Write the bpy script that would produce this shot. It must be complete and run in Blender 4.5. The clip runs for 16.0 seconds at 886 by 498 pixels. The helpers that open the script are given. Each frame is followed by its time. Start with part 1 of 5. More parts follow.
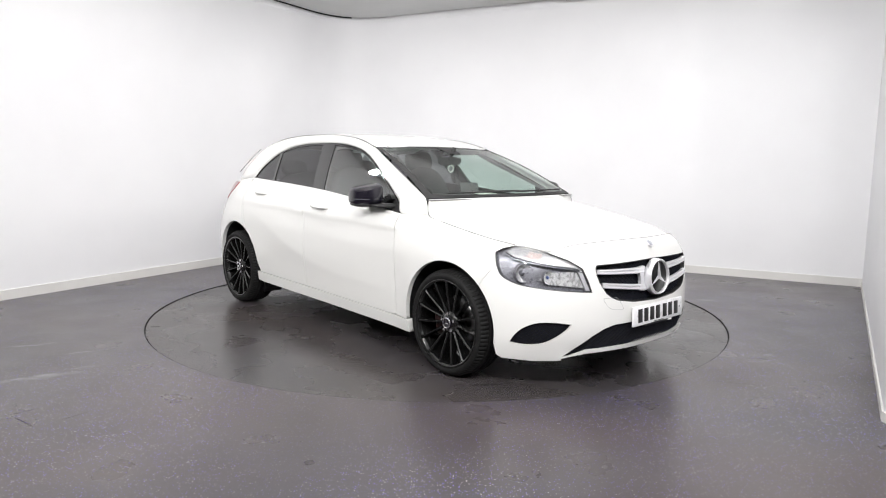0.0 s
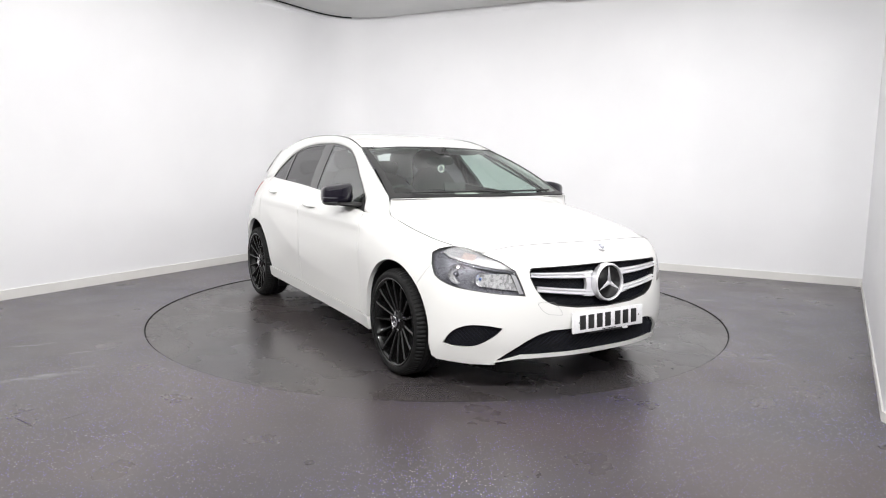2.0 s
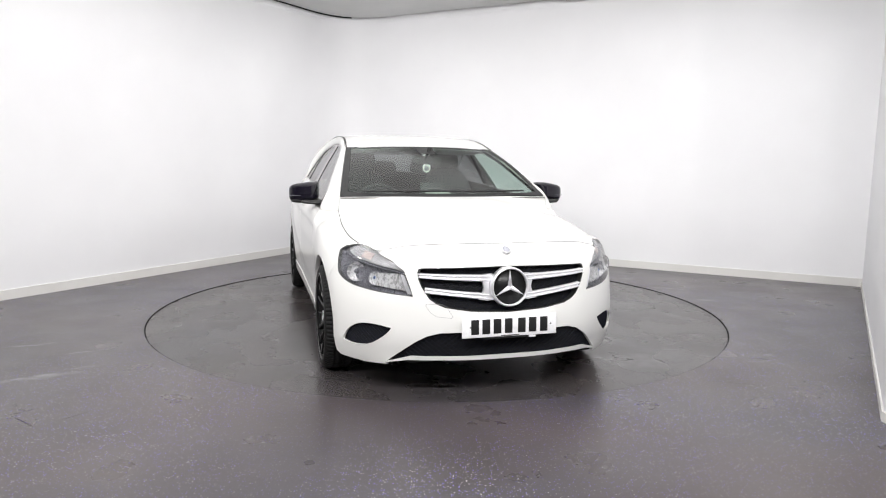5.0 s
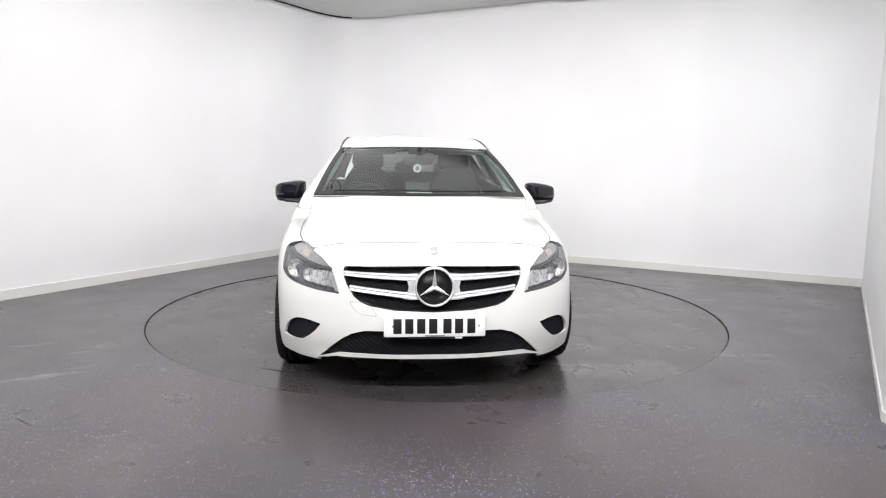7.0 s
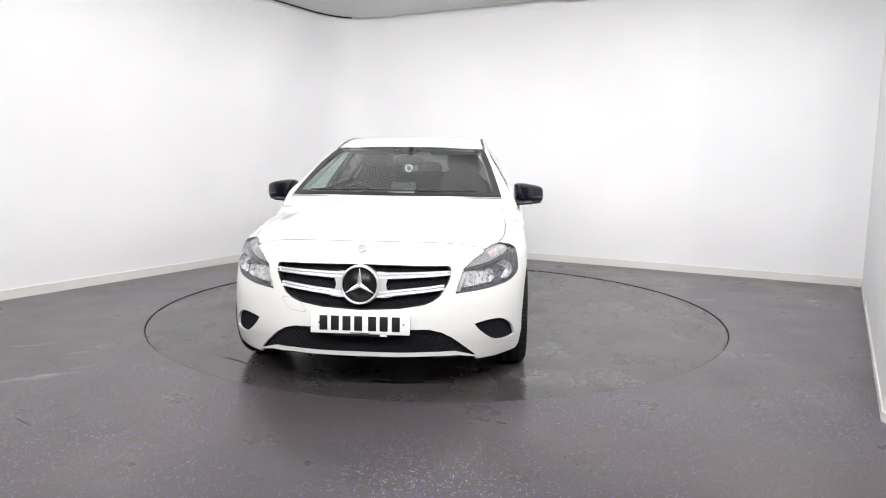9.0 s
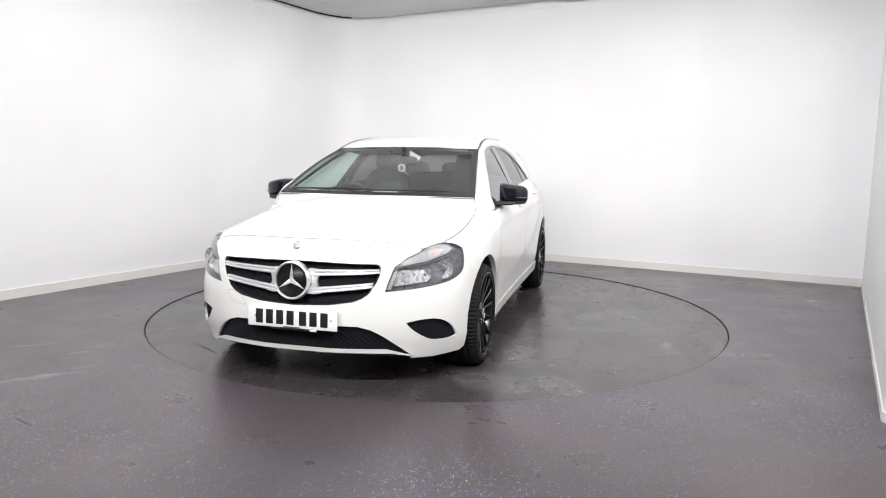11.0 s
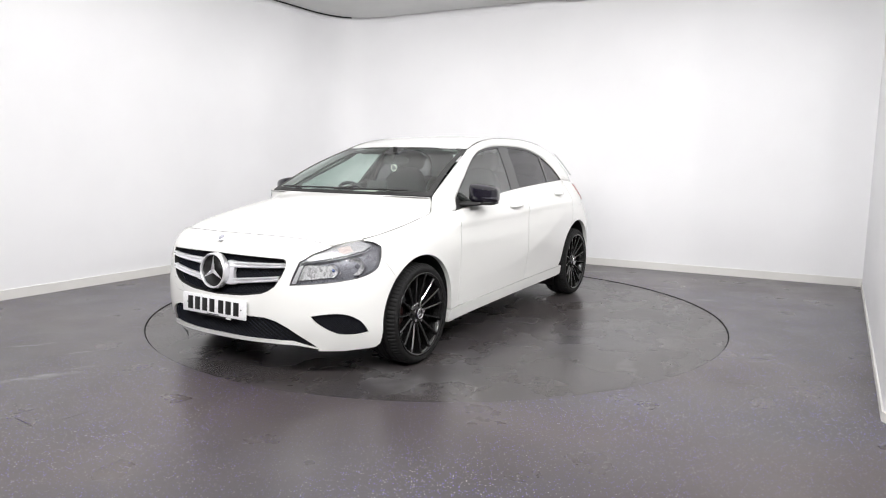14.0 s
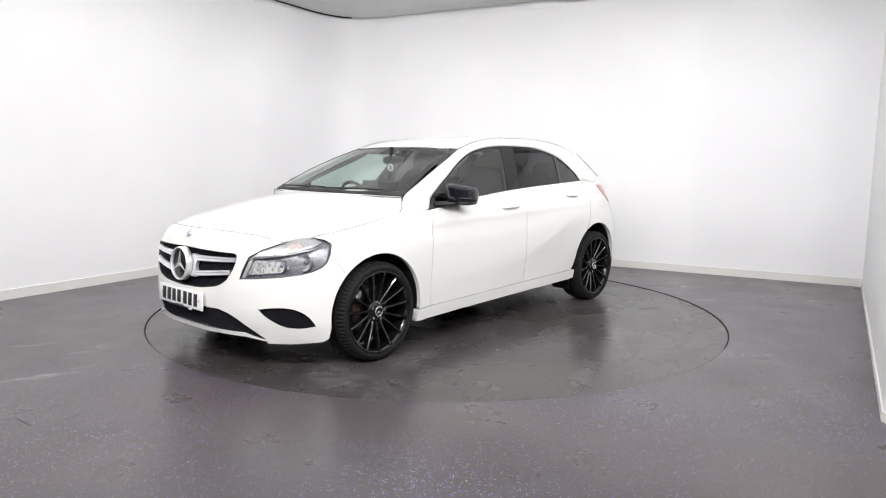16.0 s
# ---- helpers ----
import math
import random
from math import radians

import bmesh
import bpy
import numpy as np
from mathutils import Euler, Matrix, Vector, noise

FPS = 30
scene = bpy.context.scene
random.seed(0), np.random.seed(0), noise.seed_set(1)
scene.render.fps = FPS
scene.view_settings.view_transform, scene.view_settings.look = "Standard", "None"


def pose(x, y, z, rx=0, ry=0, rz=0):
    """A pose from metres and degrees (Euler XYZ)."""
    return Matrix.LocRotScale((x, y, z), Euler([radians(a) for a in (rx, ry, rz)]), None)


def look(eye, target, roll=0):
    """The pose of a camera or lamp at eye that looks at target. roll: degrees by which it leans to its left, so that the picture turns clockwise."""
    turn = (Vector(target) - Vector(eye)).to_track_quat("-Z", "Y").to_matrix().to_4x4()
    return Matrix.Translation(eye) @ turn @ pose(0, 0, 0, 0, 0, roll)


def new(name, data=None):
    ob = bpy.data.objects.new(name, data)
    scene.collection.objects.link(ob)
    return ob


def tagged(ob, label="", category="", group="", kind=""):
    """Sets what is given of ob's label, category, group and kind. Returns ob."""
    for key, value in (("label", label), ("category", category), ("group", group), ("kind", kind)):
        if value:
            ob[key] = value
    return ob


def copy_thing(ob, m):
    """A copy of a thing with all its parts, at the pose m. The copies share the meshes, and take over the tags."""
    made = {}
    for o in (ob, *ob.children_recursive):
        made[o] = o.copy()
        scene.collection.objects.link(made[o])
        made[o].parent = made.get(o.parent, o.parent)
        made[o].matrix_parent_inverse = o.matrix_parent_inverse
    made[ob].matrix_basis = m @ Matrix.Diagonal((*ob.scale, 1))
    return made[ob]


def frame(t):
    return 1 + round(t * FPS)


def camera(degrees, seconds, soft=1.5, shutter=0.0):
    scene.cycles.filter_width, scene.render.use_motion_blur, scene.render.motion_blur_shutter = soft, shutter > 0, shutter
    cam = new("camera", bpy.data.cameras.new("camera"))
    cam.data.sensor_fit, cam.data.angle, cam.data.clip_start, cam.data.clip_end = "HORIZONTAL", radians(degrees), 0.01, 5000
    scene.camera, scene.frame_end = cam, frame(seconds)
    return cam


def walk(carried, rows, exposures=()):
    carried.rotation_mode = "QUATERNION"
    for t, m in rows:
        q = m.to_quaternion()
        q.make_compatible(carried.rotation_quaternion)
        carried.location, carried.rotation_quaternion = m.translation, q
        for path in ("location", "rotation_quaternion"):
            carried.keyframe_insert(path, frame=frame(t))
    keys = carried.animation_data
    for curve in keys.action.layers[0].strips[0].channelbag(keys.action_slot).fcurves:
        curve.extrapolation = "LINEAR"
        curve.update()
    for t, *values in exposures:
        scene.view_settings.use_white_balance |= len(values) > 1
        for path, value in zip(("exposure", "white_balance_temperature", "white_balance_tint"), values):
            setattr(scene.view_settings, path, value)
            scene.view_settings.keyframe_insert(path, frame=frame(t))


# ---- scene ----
# camera on a tripod, standing still
EYE = (0.0, -5.5248, 1.2450)
cam = camera(66.18, 16.0, soft=1.1)
CAM = look(EYE, (0.03326, -0.5672, 0.59627), 0.73)
walk(cam, [(0.0, CAM), (16.0, CAM)], exposures=[(0.0, 0.0), (16.0, 0.0)])

# ---- world and lights ----
world = bpy.data.worlds.new("world")
scene.world = world
world.use_nodes = True
world.node_tree.nodes["Background"].inputs[0].default_value = (0.9, 0.95, 1.0, 1)
world.node_tree.nodes["Background"].inputs[1].default_value = 0.8

KEY_POWER, WALL_FILL_POWER, LEFT_FILL_POWER = 25.0, 5.0, 1.8
SIDE_POWER = 4.0
BOX_GLOW = 0.90
CEIL = 3.18


# ---- materials ----
def material(name, color, rough=0.5, metal=0.0, **more):
    m = bpy.data.materials.new(name)
    m.use_nodes = True
    b = m.node_tree.nodes["Principled BSDF"]
    b.inputs["Base Color"].default_value = (*color, 1)
    b.inputs["Roughness"].default_value = rough
    b.inputs["Metallic"].default_value = metal
    for k, v in more.items():
        b.inputs[k.replace("_", " ")].default_value = v
    return m


def nodes_of(m):
    t = m.node_tree
    return t, t.nodes["Principled BSDF"]


def tex(t, kind, scale, detail=4.0, coord=None, stretch=None):
    """A texture in the object's own metres."""
    c = coord or t.nodes.new("ShaderNodeTexCoord").outputs["Object"]
    if stretch:
        mp = t.nodes.new("ShaderNodeMapping")
        mp.inputs["Scale"].default_value = stretch
        t.links.new(c, mp.inputs["Vector"])
        c = mp.outputs["Vector"]
    n = t.nodes.new("ShaderNodeTexNoise" if kind == "noise" else "ShaderNodeTexVoronoi")
    n.inputs["Scale"].default_value = scale
    if kind == "noise":
        n.inputs["Detail"].default_value = detail
    t.links.new(c, n.inputs["Vector"])
    return n


def ramp(t, value, stops):
    r = t.nodes.new("ShaderNodeValToRGB")
    r.color_ramp.elements[0].position, r.color_ramp.elements[1].position = stops[0][0], stops[-1][0]
    for p, c in stops[1:-1]:
        r.color_ramp.elements.new(p)
    for e, (p, c) in zip(r.color_ramp.elements, stops):
        e.color = (*c, 1) if len(c) == 3 else c
    t.links.new(value, r.inputs["Fac"])
    return r.outputs["Color"]


def blend(t, fac, a, b, mode="MIX"):
    n = t.nodes.new("ShaderNodeMix")
    n.data_type, n.blend_type = "RGBA", mode
    for v, i in ((fac, 0), (a, 6), (b, 7)):
        if isinstance(v, (int, float)):
            n.inputs[i].default_value = v
        elif isinstance(v, tuple):
            n.inputs[i].default_value = (*v, 1)
        else:
            t.links.new(v, n.inputs[i])
    return n.outputs[2]


def bump(t, b, height, strength, distance):
    n = t.nodes.new("ShaderNodeBump")
    n.inputs["Strength"].default_value, n.inputs["Distance"].default_value = strength, distance
    t.links.new(height, n.inputs["Height"])
    t.links.new(n.outputs["Normal"], b.inputs["Normal"])


def g(v):
    return (v, v, v)


def vinyl(name, base, smears, flecks, marks, rough):
    """Dark safety vinyl: mottled, smeared with dried water, with bright flecks pressed in.
    marks: dried patches, as x, y, turn, half length, half width, strength."""
    m = material(name, g(0.1), 0.4)
    t, b = nodes_of(m)
    obj = t.nodes.new("ShaderNodeTexCoord").outputs["Object"]
    big = tex(t, "noise", 0.9, 5, obj)
    fine = tex(t, "noise", 60, 3, obj)
    col = ramp(t, big.outputs["Fac"], [(0.3, tuple(c * 0.8 for c in base)), (0.7, tuple(c * 1.2 for c in base))])
    col = blend(t, 0.25, col, ramp(t, fine.outputs["Fac"], [(0.35, g(0.008)), (0.7, g(0.045))]))
    tint = ramp(t, tex(t, "noise", 0.7, 3, obj, stretch=(0.6, 1.5, 1.0)).outputs["Fac"], [(0.36, (1.05, 0.99, 0.95)), (0.64, (0.95, 0.99, 1.06))])
    col = blend(t, 1.0, col, tint, "MULTIPLY")
    # dried water smears, drawn out one way
    smear = tex(t, "noise", 1.3, 7, obj, stretch=(0.7, 2.6, 1.0))
    mask = ramp(t, smear.outputs["Fac"], [(0.45, g(0)), (0.60, g(smears * 0.5)), (0.80, g(smears))])
    ragged = tex(t, "noise", 7.0, 6, obj).outputs["Color"]
    warped = blend(t, 0.12, obj, ragged)
    dried = None
    for x, y, turn, l, w, k in marks:
        mp = t.nodes.new("ShaderNodeMapping")
        mp.vector_type = "TEXTURE"
        mp.inputs["Location"].default_value = (x * 0.88 + 0.06, y * 0.88 + 0.06, 0)
        mp.inputs["Rotation"].default_value = (0, 0, radians(turn))
        mp.inputs["Scale"].default_value = (l, w, 1)
        t.links.new(warped, mp.inputs["Vector"])
        le = t.nodes.new("ShaderNodeVectorMath")
        le.operation = "LENGTH"
        t.links.new(mp.outputs[0], le.inputs[0])
        spot = ramp(t, le.outputs["Value"], [(0.55, g(k)), (1.1, g(0))])
        dried = spot if dried is None else blend(t, 1.0, dried, spot, "LIGHTEN")
    patchy = ramp(t, tex(t, "noise", 14, 5, obj).outputs["Fac"], [(0.35, g(0.25)), (0.6, g(1))])
    dried = blend(t, 1.0, dried, patchy, "MULTIPLY")
    col = blend(t, mask, col, (0.10, 0.095, 0.093))
    col = blend(t, dried, col, (0.20, 0.20, 0.20))
    # flecks
    v = tex(t, "voronoi", 98, coord=obj)
    dot = ramp(t, v.outputs["Distance"], [(0.19, g(1)), (0.31, g(0))])
    sep = t.nodes.new("ShaderNodeSeparateColor")
    t.links.new(v.outputs["Color"], sep.inputs[0])
    pick = ramp(t, sep.outputs[0], [(0.27, g(0)), (0.74, g(flecks))])
    hue = ramp(t, sep.outputs[1], [(0.0, (0.80, 0.79, 0.76)), (0.34, (0.50, 0.48, 0.52)), (0.46, (0.17, 0.15, 0.80)), (1.0, (0.32, 0.22, 0.85))])
    both = blend(t, 1.0, dot, pick, "MULTIPLY")
    rubbed = ramp(t, tex(t, "noise", 0.55, 6, obj).outputs["Fac"], [(0.38, g(0.30)), (0.54, g(1))])
    both = blend(t, 1.0, both, rubbed, "MULTIPLY")
    col = blend(t, both, col, hue)
    t.links.new(col, b.inputs["Base Color"])
    rg = ramp(t, tex(t, "noise", 2.2, 5, obj).outputs["Fac"], [(0.3, g(rough * 0.85)), (0.7, g(rough * 1.2))])
    t.links.new(blend(t, mask, rg, g(rough * 1.45)), b.inputs["Roughness"])
    bump(t, b, tex(t, "noise", 160, 2, obj).outputs["Fac"], 0.10, 0.001)
    return m


def plaster(name, color, wear=0.04):
    m = material(name, color, 0.55)
    t, b = nodes_of(m)
    n = tex(t, "noise", 1.1, 6)
    dark = tuple(c * (1 - wear) for c in color)
    t.links.new(ramp(t, n.outputs["Fac"], [(0.3, dark), (0.65, color)]), b.inputs["Base Color"])
    bump(t, b, tex(t, "noise", 140, 3).outputs["Fac"], 0.12, 0.002)
    return m


FLOOR_M = vinyl("dark_vinyl", (0.090, 0.078, 0.080), 0.12, 1.0,
                [(-2.68, -1.15, 22, .16, .020, .8), (-2.25, -1.80, 29, .22, .035, .9), (-2.27, -1.32, 26, .08, .02, .6), (-2.09, -1.59, 30, .1, .02, .35), (1.82, 2.15, 5, .20, .06, .8),
                 (2.05, 1.69, 5, .09, .05, .8), (2.25, 1.18, -26, .14, .05, .8), (2.42, 1.10, -20, .08, .04, .6), (2.47, 0.60, 20, .10, .04, .7), (2.20, -1.20, -20, .05, .03, .8), (-2.13, -0.6, 20, .16, .02, .25)], 0.30)
TABLE_M = vinyl("turntable_vinyl", (0.064, 0.057, 0.056), 0.32, 0.12,
                [(1.78, 0.80, 70, .30, .16, .35), (1.25, 0.90, 20, .28, .10, .28), (1.75, 1.20, 40, .35, .12, .2), (-0.15, 1.62, 25, .42, .05, .25), (0.80, 1.85, 12, .22, .06, .3)], 0.26)
GAP_M = material("black_gap", g(0.006), 0.7)
WALL_M = plaster("white_wall_paint", (0.88, 0.88, 0.89))
TRIM_M = plaster("skirting_paint", (0.78, 0.77, 0.74), 0.10)
CEIL_M = plaster("ceiling_paint", (0.70, 0.70, 0.69), 0.08)
BEAM_M = material("brown_metal_edge", (0.055, 0.030, 0.026), 0.5)
LAMP_M = material("lamp_diffuser", g(0.9), 0.4, Emission_Color=(1, 0.98, 0.96, 1), Emission_Strength=20.0)
# glow of the added overhead panel, which lights car and windscreen evenly
FILL_PANEL_M = material("added_overhead_panel", g(0.8), 0.5, Emission_Color=(1.0, 0.99, 0.985, 1), Emission_Strength=BOX_GLOW)
LAMP_RIM_M = material("lamp_rim", g(0.8), 0.35)


# ---- mesh helpers ----
def part(name, bm, mat, parent=None, label="", smooth=True, loc=None):
    me = bpy.data.meshes.new(name)
    bm.to_mesh(me)
    bm.free()
    for m in mat if isinstance(mat, (list, tuple)) else [mat]:
        me.materials.append(m)
    if smooth:
        me.polygons.foreach_set("use_smooth", [True] * len(me.polygons))
    ob = new(name, me)
    if parent is not None:
        ob.parent = parent
    if loc is not None:
        ob.matrix_basis = loc
    if label:
        tagged(ob, label)
    return ob


def mesh_of(verts, faces):
    bm = bmesh.new()
    vs = [bm.verts.new(v) for v in verts]
    for f in faces:
        try:
            bm.faces.new([vs[i] for i in f])
        except ValueError:
            pass
    return bm


def box(bm, lo, hi, bevel=0.0):
    made = bmesh.ops.create_cube(bm, size=1.0)["verts"]
    for v in made:
        v.co = Vector([lo[i] + (v.co[i] + 0.5) * (hi[i] - lo[i]) for i in range(3)])
    if bevel:
        edges = list({e for v in made for e in v.link_edges})
        bmesh.ops.bevel(bm, geom=edges, offset=bevel, segments=2, affect="EDGES", profile=0.5)
    return bm


def boxed(lo, hi, bevel=0.0):
    return box(bmesh.new(), lo, hi, bevel)


def prism(outline, z0, z1):
    """An upright prism over a plan outline (counter-clockwise)."""
    n = len(outline)
    vs = [(x, y, z0) for x, y in outline] + [(x, y, z1) for x, y in outline]
    fs = [tuple(range(n))[::-1], tuple(range(n, 2 * n))] + [(i, (i + 1) % n, n + (i + 1) % n, n + i) for i in range(n)]
    bm = mesh_of(vs, fs)
    bmesh.ops.triangulate(bm, faces=[f for f in bm.faces if len(f.verts) > 4])
    return bm


def strip(path, off0, off1, z0, z1):
    """A wall or trim along an open plan path, between two offsets to its left."""
    def shifted(o):
        out = []
        for i, p in enumerate(path):
            a, b = Vector(path[max(i - 1, 0)]), Vector(path[min(i + 1, len(path) - 1)])
            d = (b - a).normalized()
            nrm = Vector((-d.y, d.x))
            k = 1.0
            if 0 < i < len(path) - 1:
                e = (Vector(path[i + 1]) - Vector(p)).normalized()
                k = 1 / max(0.4, nrm.dot(Vector((-e.y, e.x))))
            out.append(Vector(p) + nrm * o * k)
        return out
    a, b = shifted(off0), shifted(off1)
    n = len(path)
    vs = [(*p, z) for z in (z0, z1) for p in a + b]
    fs = []
    for i in range(n - 1):
        A0, A1, B0, B1 = i, i + 1, n + i, n + i + 1
        T = 2 * n
        fs += [(A0, A1, A1 + T, A0 + T), (B1, B0, B0 + T, B1 + T), (A0 + T, A1 + T, B1 + T, B0 + T), (A1, A0, B0, B1)]
    fs += [(0, 2 * n, 3 * n, n), (n - 1, 2 * n - 1, 4 * n - 1, 3 * n - 1)]
    bm = mesh_of(vs, fs)
    bmesh.ops.recalc_face_normals(bm, faces=bm.faces)
    return bm


# ---- the studio ----
# plan of the two long walls with the rounded corner between them
CORNER = Vector((-1.348, 4.452))
L_DIR, B_DIR = Vector((-0.4953, -0.8687)).normalized(), Vector((0.8782, -0.4782)).normalized()
CORNER_R = 0.75
RIGHT = Vector((4.379, 1.369))


def rounded_corner():
    a, b = CORNER + L_DIR * CORNER_R, CORNER + B_DIR * CORNER_R
    return [tuple(a * (1 - s) ** 2 + CORNER * 2 * s * (1 - s) + b * s ** 2) for s in (i / 30 for i in range(31))]


LEFT_END = CORNER + L_DIR * 14.5
RIGHT_END = RIGHT + Vector((-0.508, -0.861)) * 4.3
RIGHT_END_2 = RIGHT_END + Vector((0.6, -6.5))
main_path = [tuple(LEFT_END)] + rounded_corner() + [tuple(RIGHT)]
side_path = [tuple(RIGHT), tuple(RIGHT_END), tuple(RIGHT_END_2)]
back_path = [tuple(RIGHT_END_2), tuple(LEFT_END)]


def structure(ob, label, category):
    return tagged(ob, label, category, kind="structure")


structure(part("wall_main", strip(main_path, 0.0, 0.15, -0.05, 3.3), WALL_M, smooth=False), "smooth white painted studio wall with a rounded corner", "wall")
structure(part("wall_side", strip(side_path, 0.0, 0.15, -0.05, 3.3), WALL_M, smooth=False), "white painted side wall meeting the long wall", "wall")
structure(part("wall_back", strip(back_path, 0.0, 0.15, -0.05, 3.3), WALL_M, smooth=False), "plain white wall that closes the studio", "wall")
structure(part("baseboard", strip(main_path, -0.014, 0.0, 0.0, 0.085), TRIM_M, smooth=False), "off-white painted skirting along the long wall", "skirting")
structure(part("baseboard", strip(side_path, -0.010, 0.0, 0.0, 0.05), TRIM_M, smooth=False), "thin scuffed pale skirting along the side wall", "skirting")
structure(part("trim", strip(main_path, -0.006, 0.0, 3.095, CEIL), WALL_M, smooth=False), "white band along the top of the wall", "trim")

TABLE_R = 2.288
TABLE_C = (0.0, 0.165)
GAP = 0.010
SUNK = 0.006


def floor_mesh():
    """The floor with a round pit for the turntable."""
    n = 160
    ring = [(math.cos(2 * math.pi * i / n), math.sin(2 * math.pi * i / n)) for i in range(n)]
    vs, fs = [], []
    for r, z in ((TABLE_R + GAP, -0.06), (TABLE_R + GAP, 0.0), (4.0, 0.0), (14.0, 0.0)):
        vs += [(r * c, r * s, z) for c, s in ring]
    for k in range(3):
        fs += [(k * n + i, (k + 1) * n + i, (k + 1) * n + (i + 1) % n, k * n + (i + 1) % n) for i in range(n)]
    bm = mesh_of([(x + TABLE_C[0], y + TABLE_C[1], z) for x, y, z in vs], fs)
    bmesh.ops.recalc_face_normals(bm, faces=bm.faces)
    return bm


floor_ob = structure(part("floor", floor_mesh(), FLOOR_M, smooth=False), "dark grey safety vinyl floor with bright flecks and smears", "floor")
structure(part("floor_pit", prism([(2.4 * math.cos(i * math.pi / 40), 2.4 * math.sin(i * math.pi / 40)) for i in range(80)], -0.12, -0.055), GAP_M, smooth=False),
          "black pit under the turntable", "pit")
table = tagged(part("turntable", prism([(TABLE_R * math.cos(i * math.pi / 90), TABLE_R * math.sin(i * math.pi / 90)) for i in range(180)], -0.05, -SUNK), TABLE_M, smooth=False),
               "round dark vinyl-covered turntable with wet smears, flush in the floor", "turntable")


def gap_shade_strip():
    """An added black ring, just under the floor's edge, that paints the round gap's shade."""
    n, vs, fs = 160, [], []
    for rad, z in ((TABLE_R + GAP - 0.003, -0.055), (TABLE_R + GAP - 0.003, -0.0006), (TABLE_R + GAP - 0.0002, -0.0006), (TABLE_R + GAP - 0.0002, -0.055)):
        vs += [(TABLE_C[0] + rad * math.cos(2 * math.pi * i / n), TABLE_C[1] + rad * math.sin(2 * math.pi * i / n), z) for i in range(n)]
    for k in range(3):
        fs += [(k * n + i, k * n + (i + 1) % n, (k + 1) * n + (i + 1) % n, (k + 1) * n + i) for i in range(n)]
    return mesh_of(vs, fs)


structure(part("trim", gap_shade_strip(), GAP_M, smooth=False), "added black strip that stands in for shade in the turntable gap", "edge strip")


def ceiling():
    return boxed((-9.5, -9.0, CEIL), (9.5, 6.0, CEIL + 0.1))


structure(part("ceiling", ceiling(), CEIL_M, smooth=False), "grey-white painted flat ceiling", "ceiling")


# shadow gap along the ceiling edge, and the brown edge of a beam
gap_path = main_path[:18]
structure(part("ceiling_gap", strip([tuple(Vector(gap_path[0]).lerp(Vector(gap_path[1]), 0.8))] + gap_path[1:], -0.022, -0.007, CEIL - 0.014, CEIL + 0.01), GAP_M, smooth=False), "black shadow gap between wall and ceiling", "gap")
beam_at = Vector((1.474, 2.80))
structure(part("ceiling_beam", strip([tuple(beam_at), tuple(beam_at + B_DIR * 1.6)], -0.16, -0.02, 3.128, CEIL + 0.01), BEAM_M, smooth=False), "dark brown edge of a ceiling beam", "beam")


def seam(x0, y0, x1, y1, w, parent, name="floor_seam"):
    """A thin dark open joint in the vinyl."""
    a, b = Vector((x0, y0)), Vector((x1, y1))
    n = Vector((-(b - a).y, (b - a).x)).normalized() * w
    m = (a + b) / 2 + n * 1.5
    vs = [(*(a), .0008), (*(m - n), .0008), (*b, .0008), (*(m + n * .6), .0008)]
    return part(name, mesh_of(vs, [(0, 1, 2, 3)]), GAP_M, parent, smooth=False)


for q in ((-3.03, -0.48, -2.92, -0.32), (-2.08, -2.39, -1.96, -2.27), (-2.06, -2.37, -1.85, -2.52), (-1.81, -2.48, -1.69, -2.30)):
    seam(*q, 0.0022, floor_ob)
seam(1.40, -1.69, 2.0, -1.86, 0.0016, floor_ob)
seam(1.61, -1.25, 1.79, -0.95, 0.009, table, "lifted_seam").location.z = -SUNK


def added_softbox(sx, sy):
    """A wide flat softbox in a thin white frame, unseen, added as overhead fill."""
    root = tagged(new("added_softbox"), "unseen flat glowing panel added as overhead fill light", "softbox light")
    e = 0.04
    for lo, hi in (((-sx, -sy), (sx, -sy + e)), ((-sx, sy - e), (sx, sy)), ((-sx, -sy + e), (-sx + e, sy - e)), ((sx - e, -sy + e), (sx, sy - e))):
        part("frame_bar", boxed((*lo, -0.07), (*hi, 0.0), 0.003), LAMP_RIM_M, root)
    part("diffuser", boxed((-sx + e, -sy + e, -0.05), (sx - e, sy - e, -0.004)), FILL_PANEL_M, root, smooth=False)
    return root


BOX_TURN = math.degrees(math.atan2(B_DIR.y, B_DIR.x))
added_softbox(2.8, 2.3).matrix_basis = pose(-0.10, -0.70, CEIL, 0, 0, BOX_TURN)


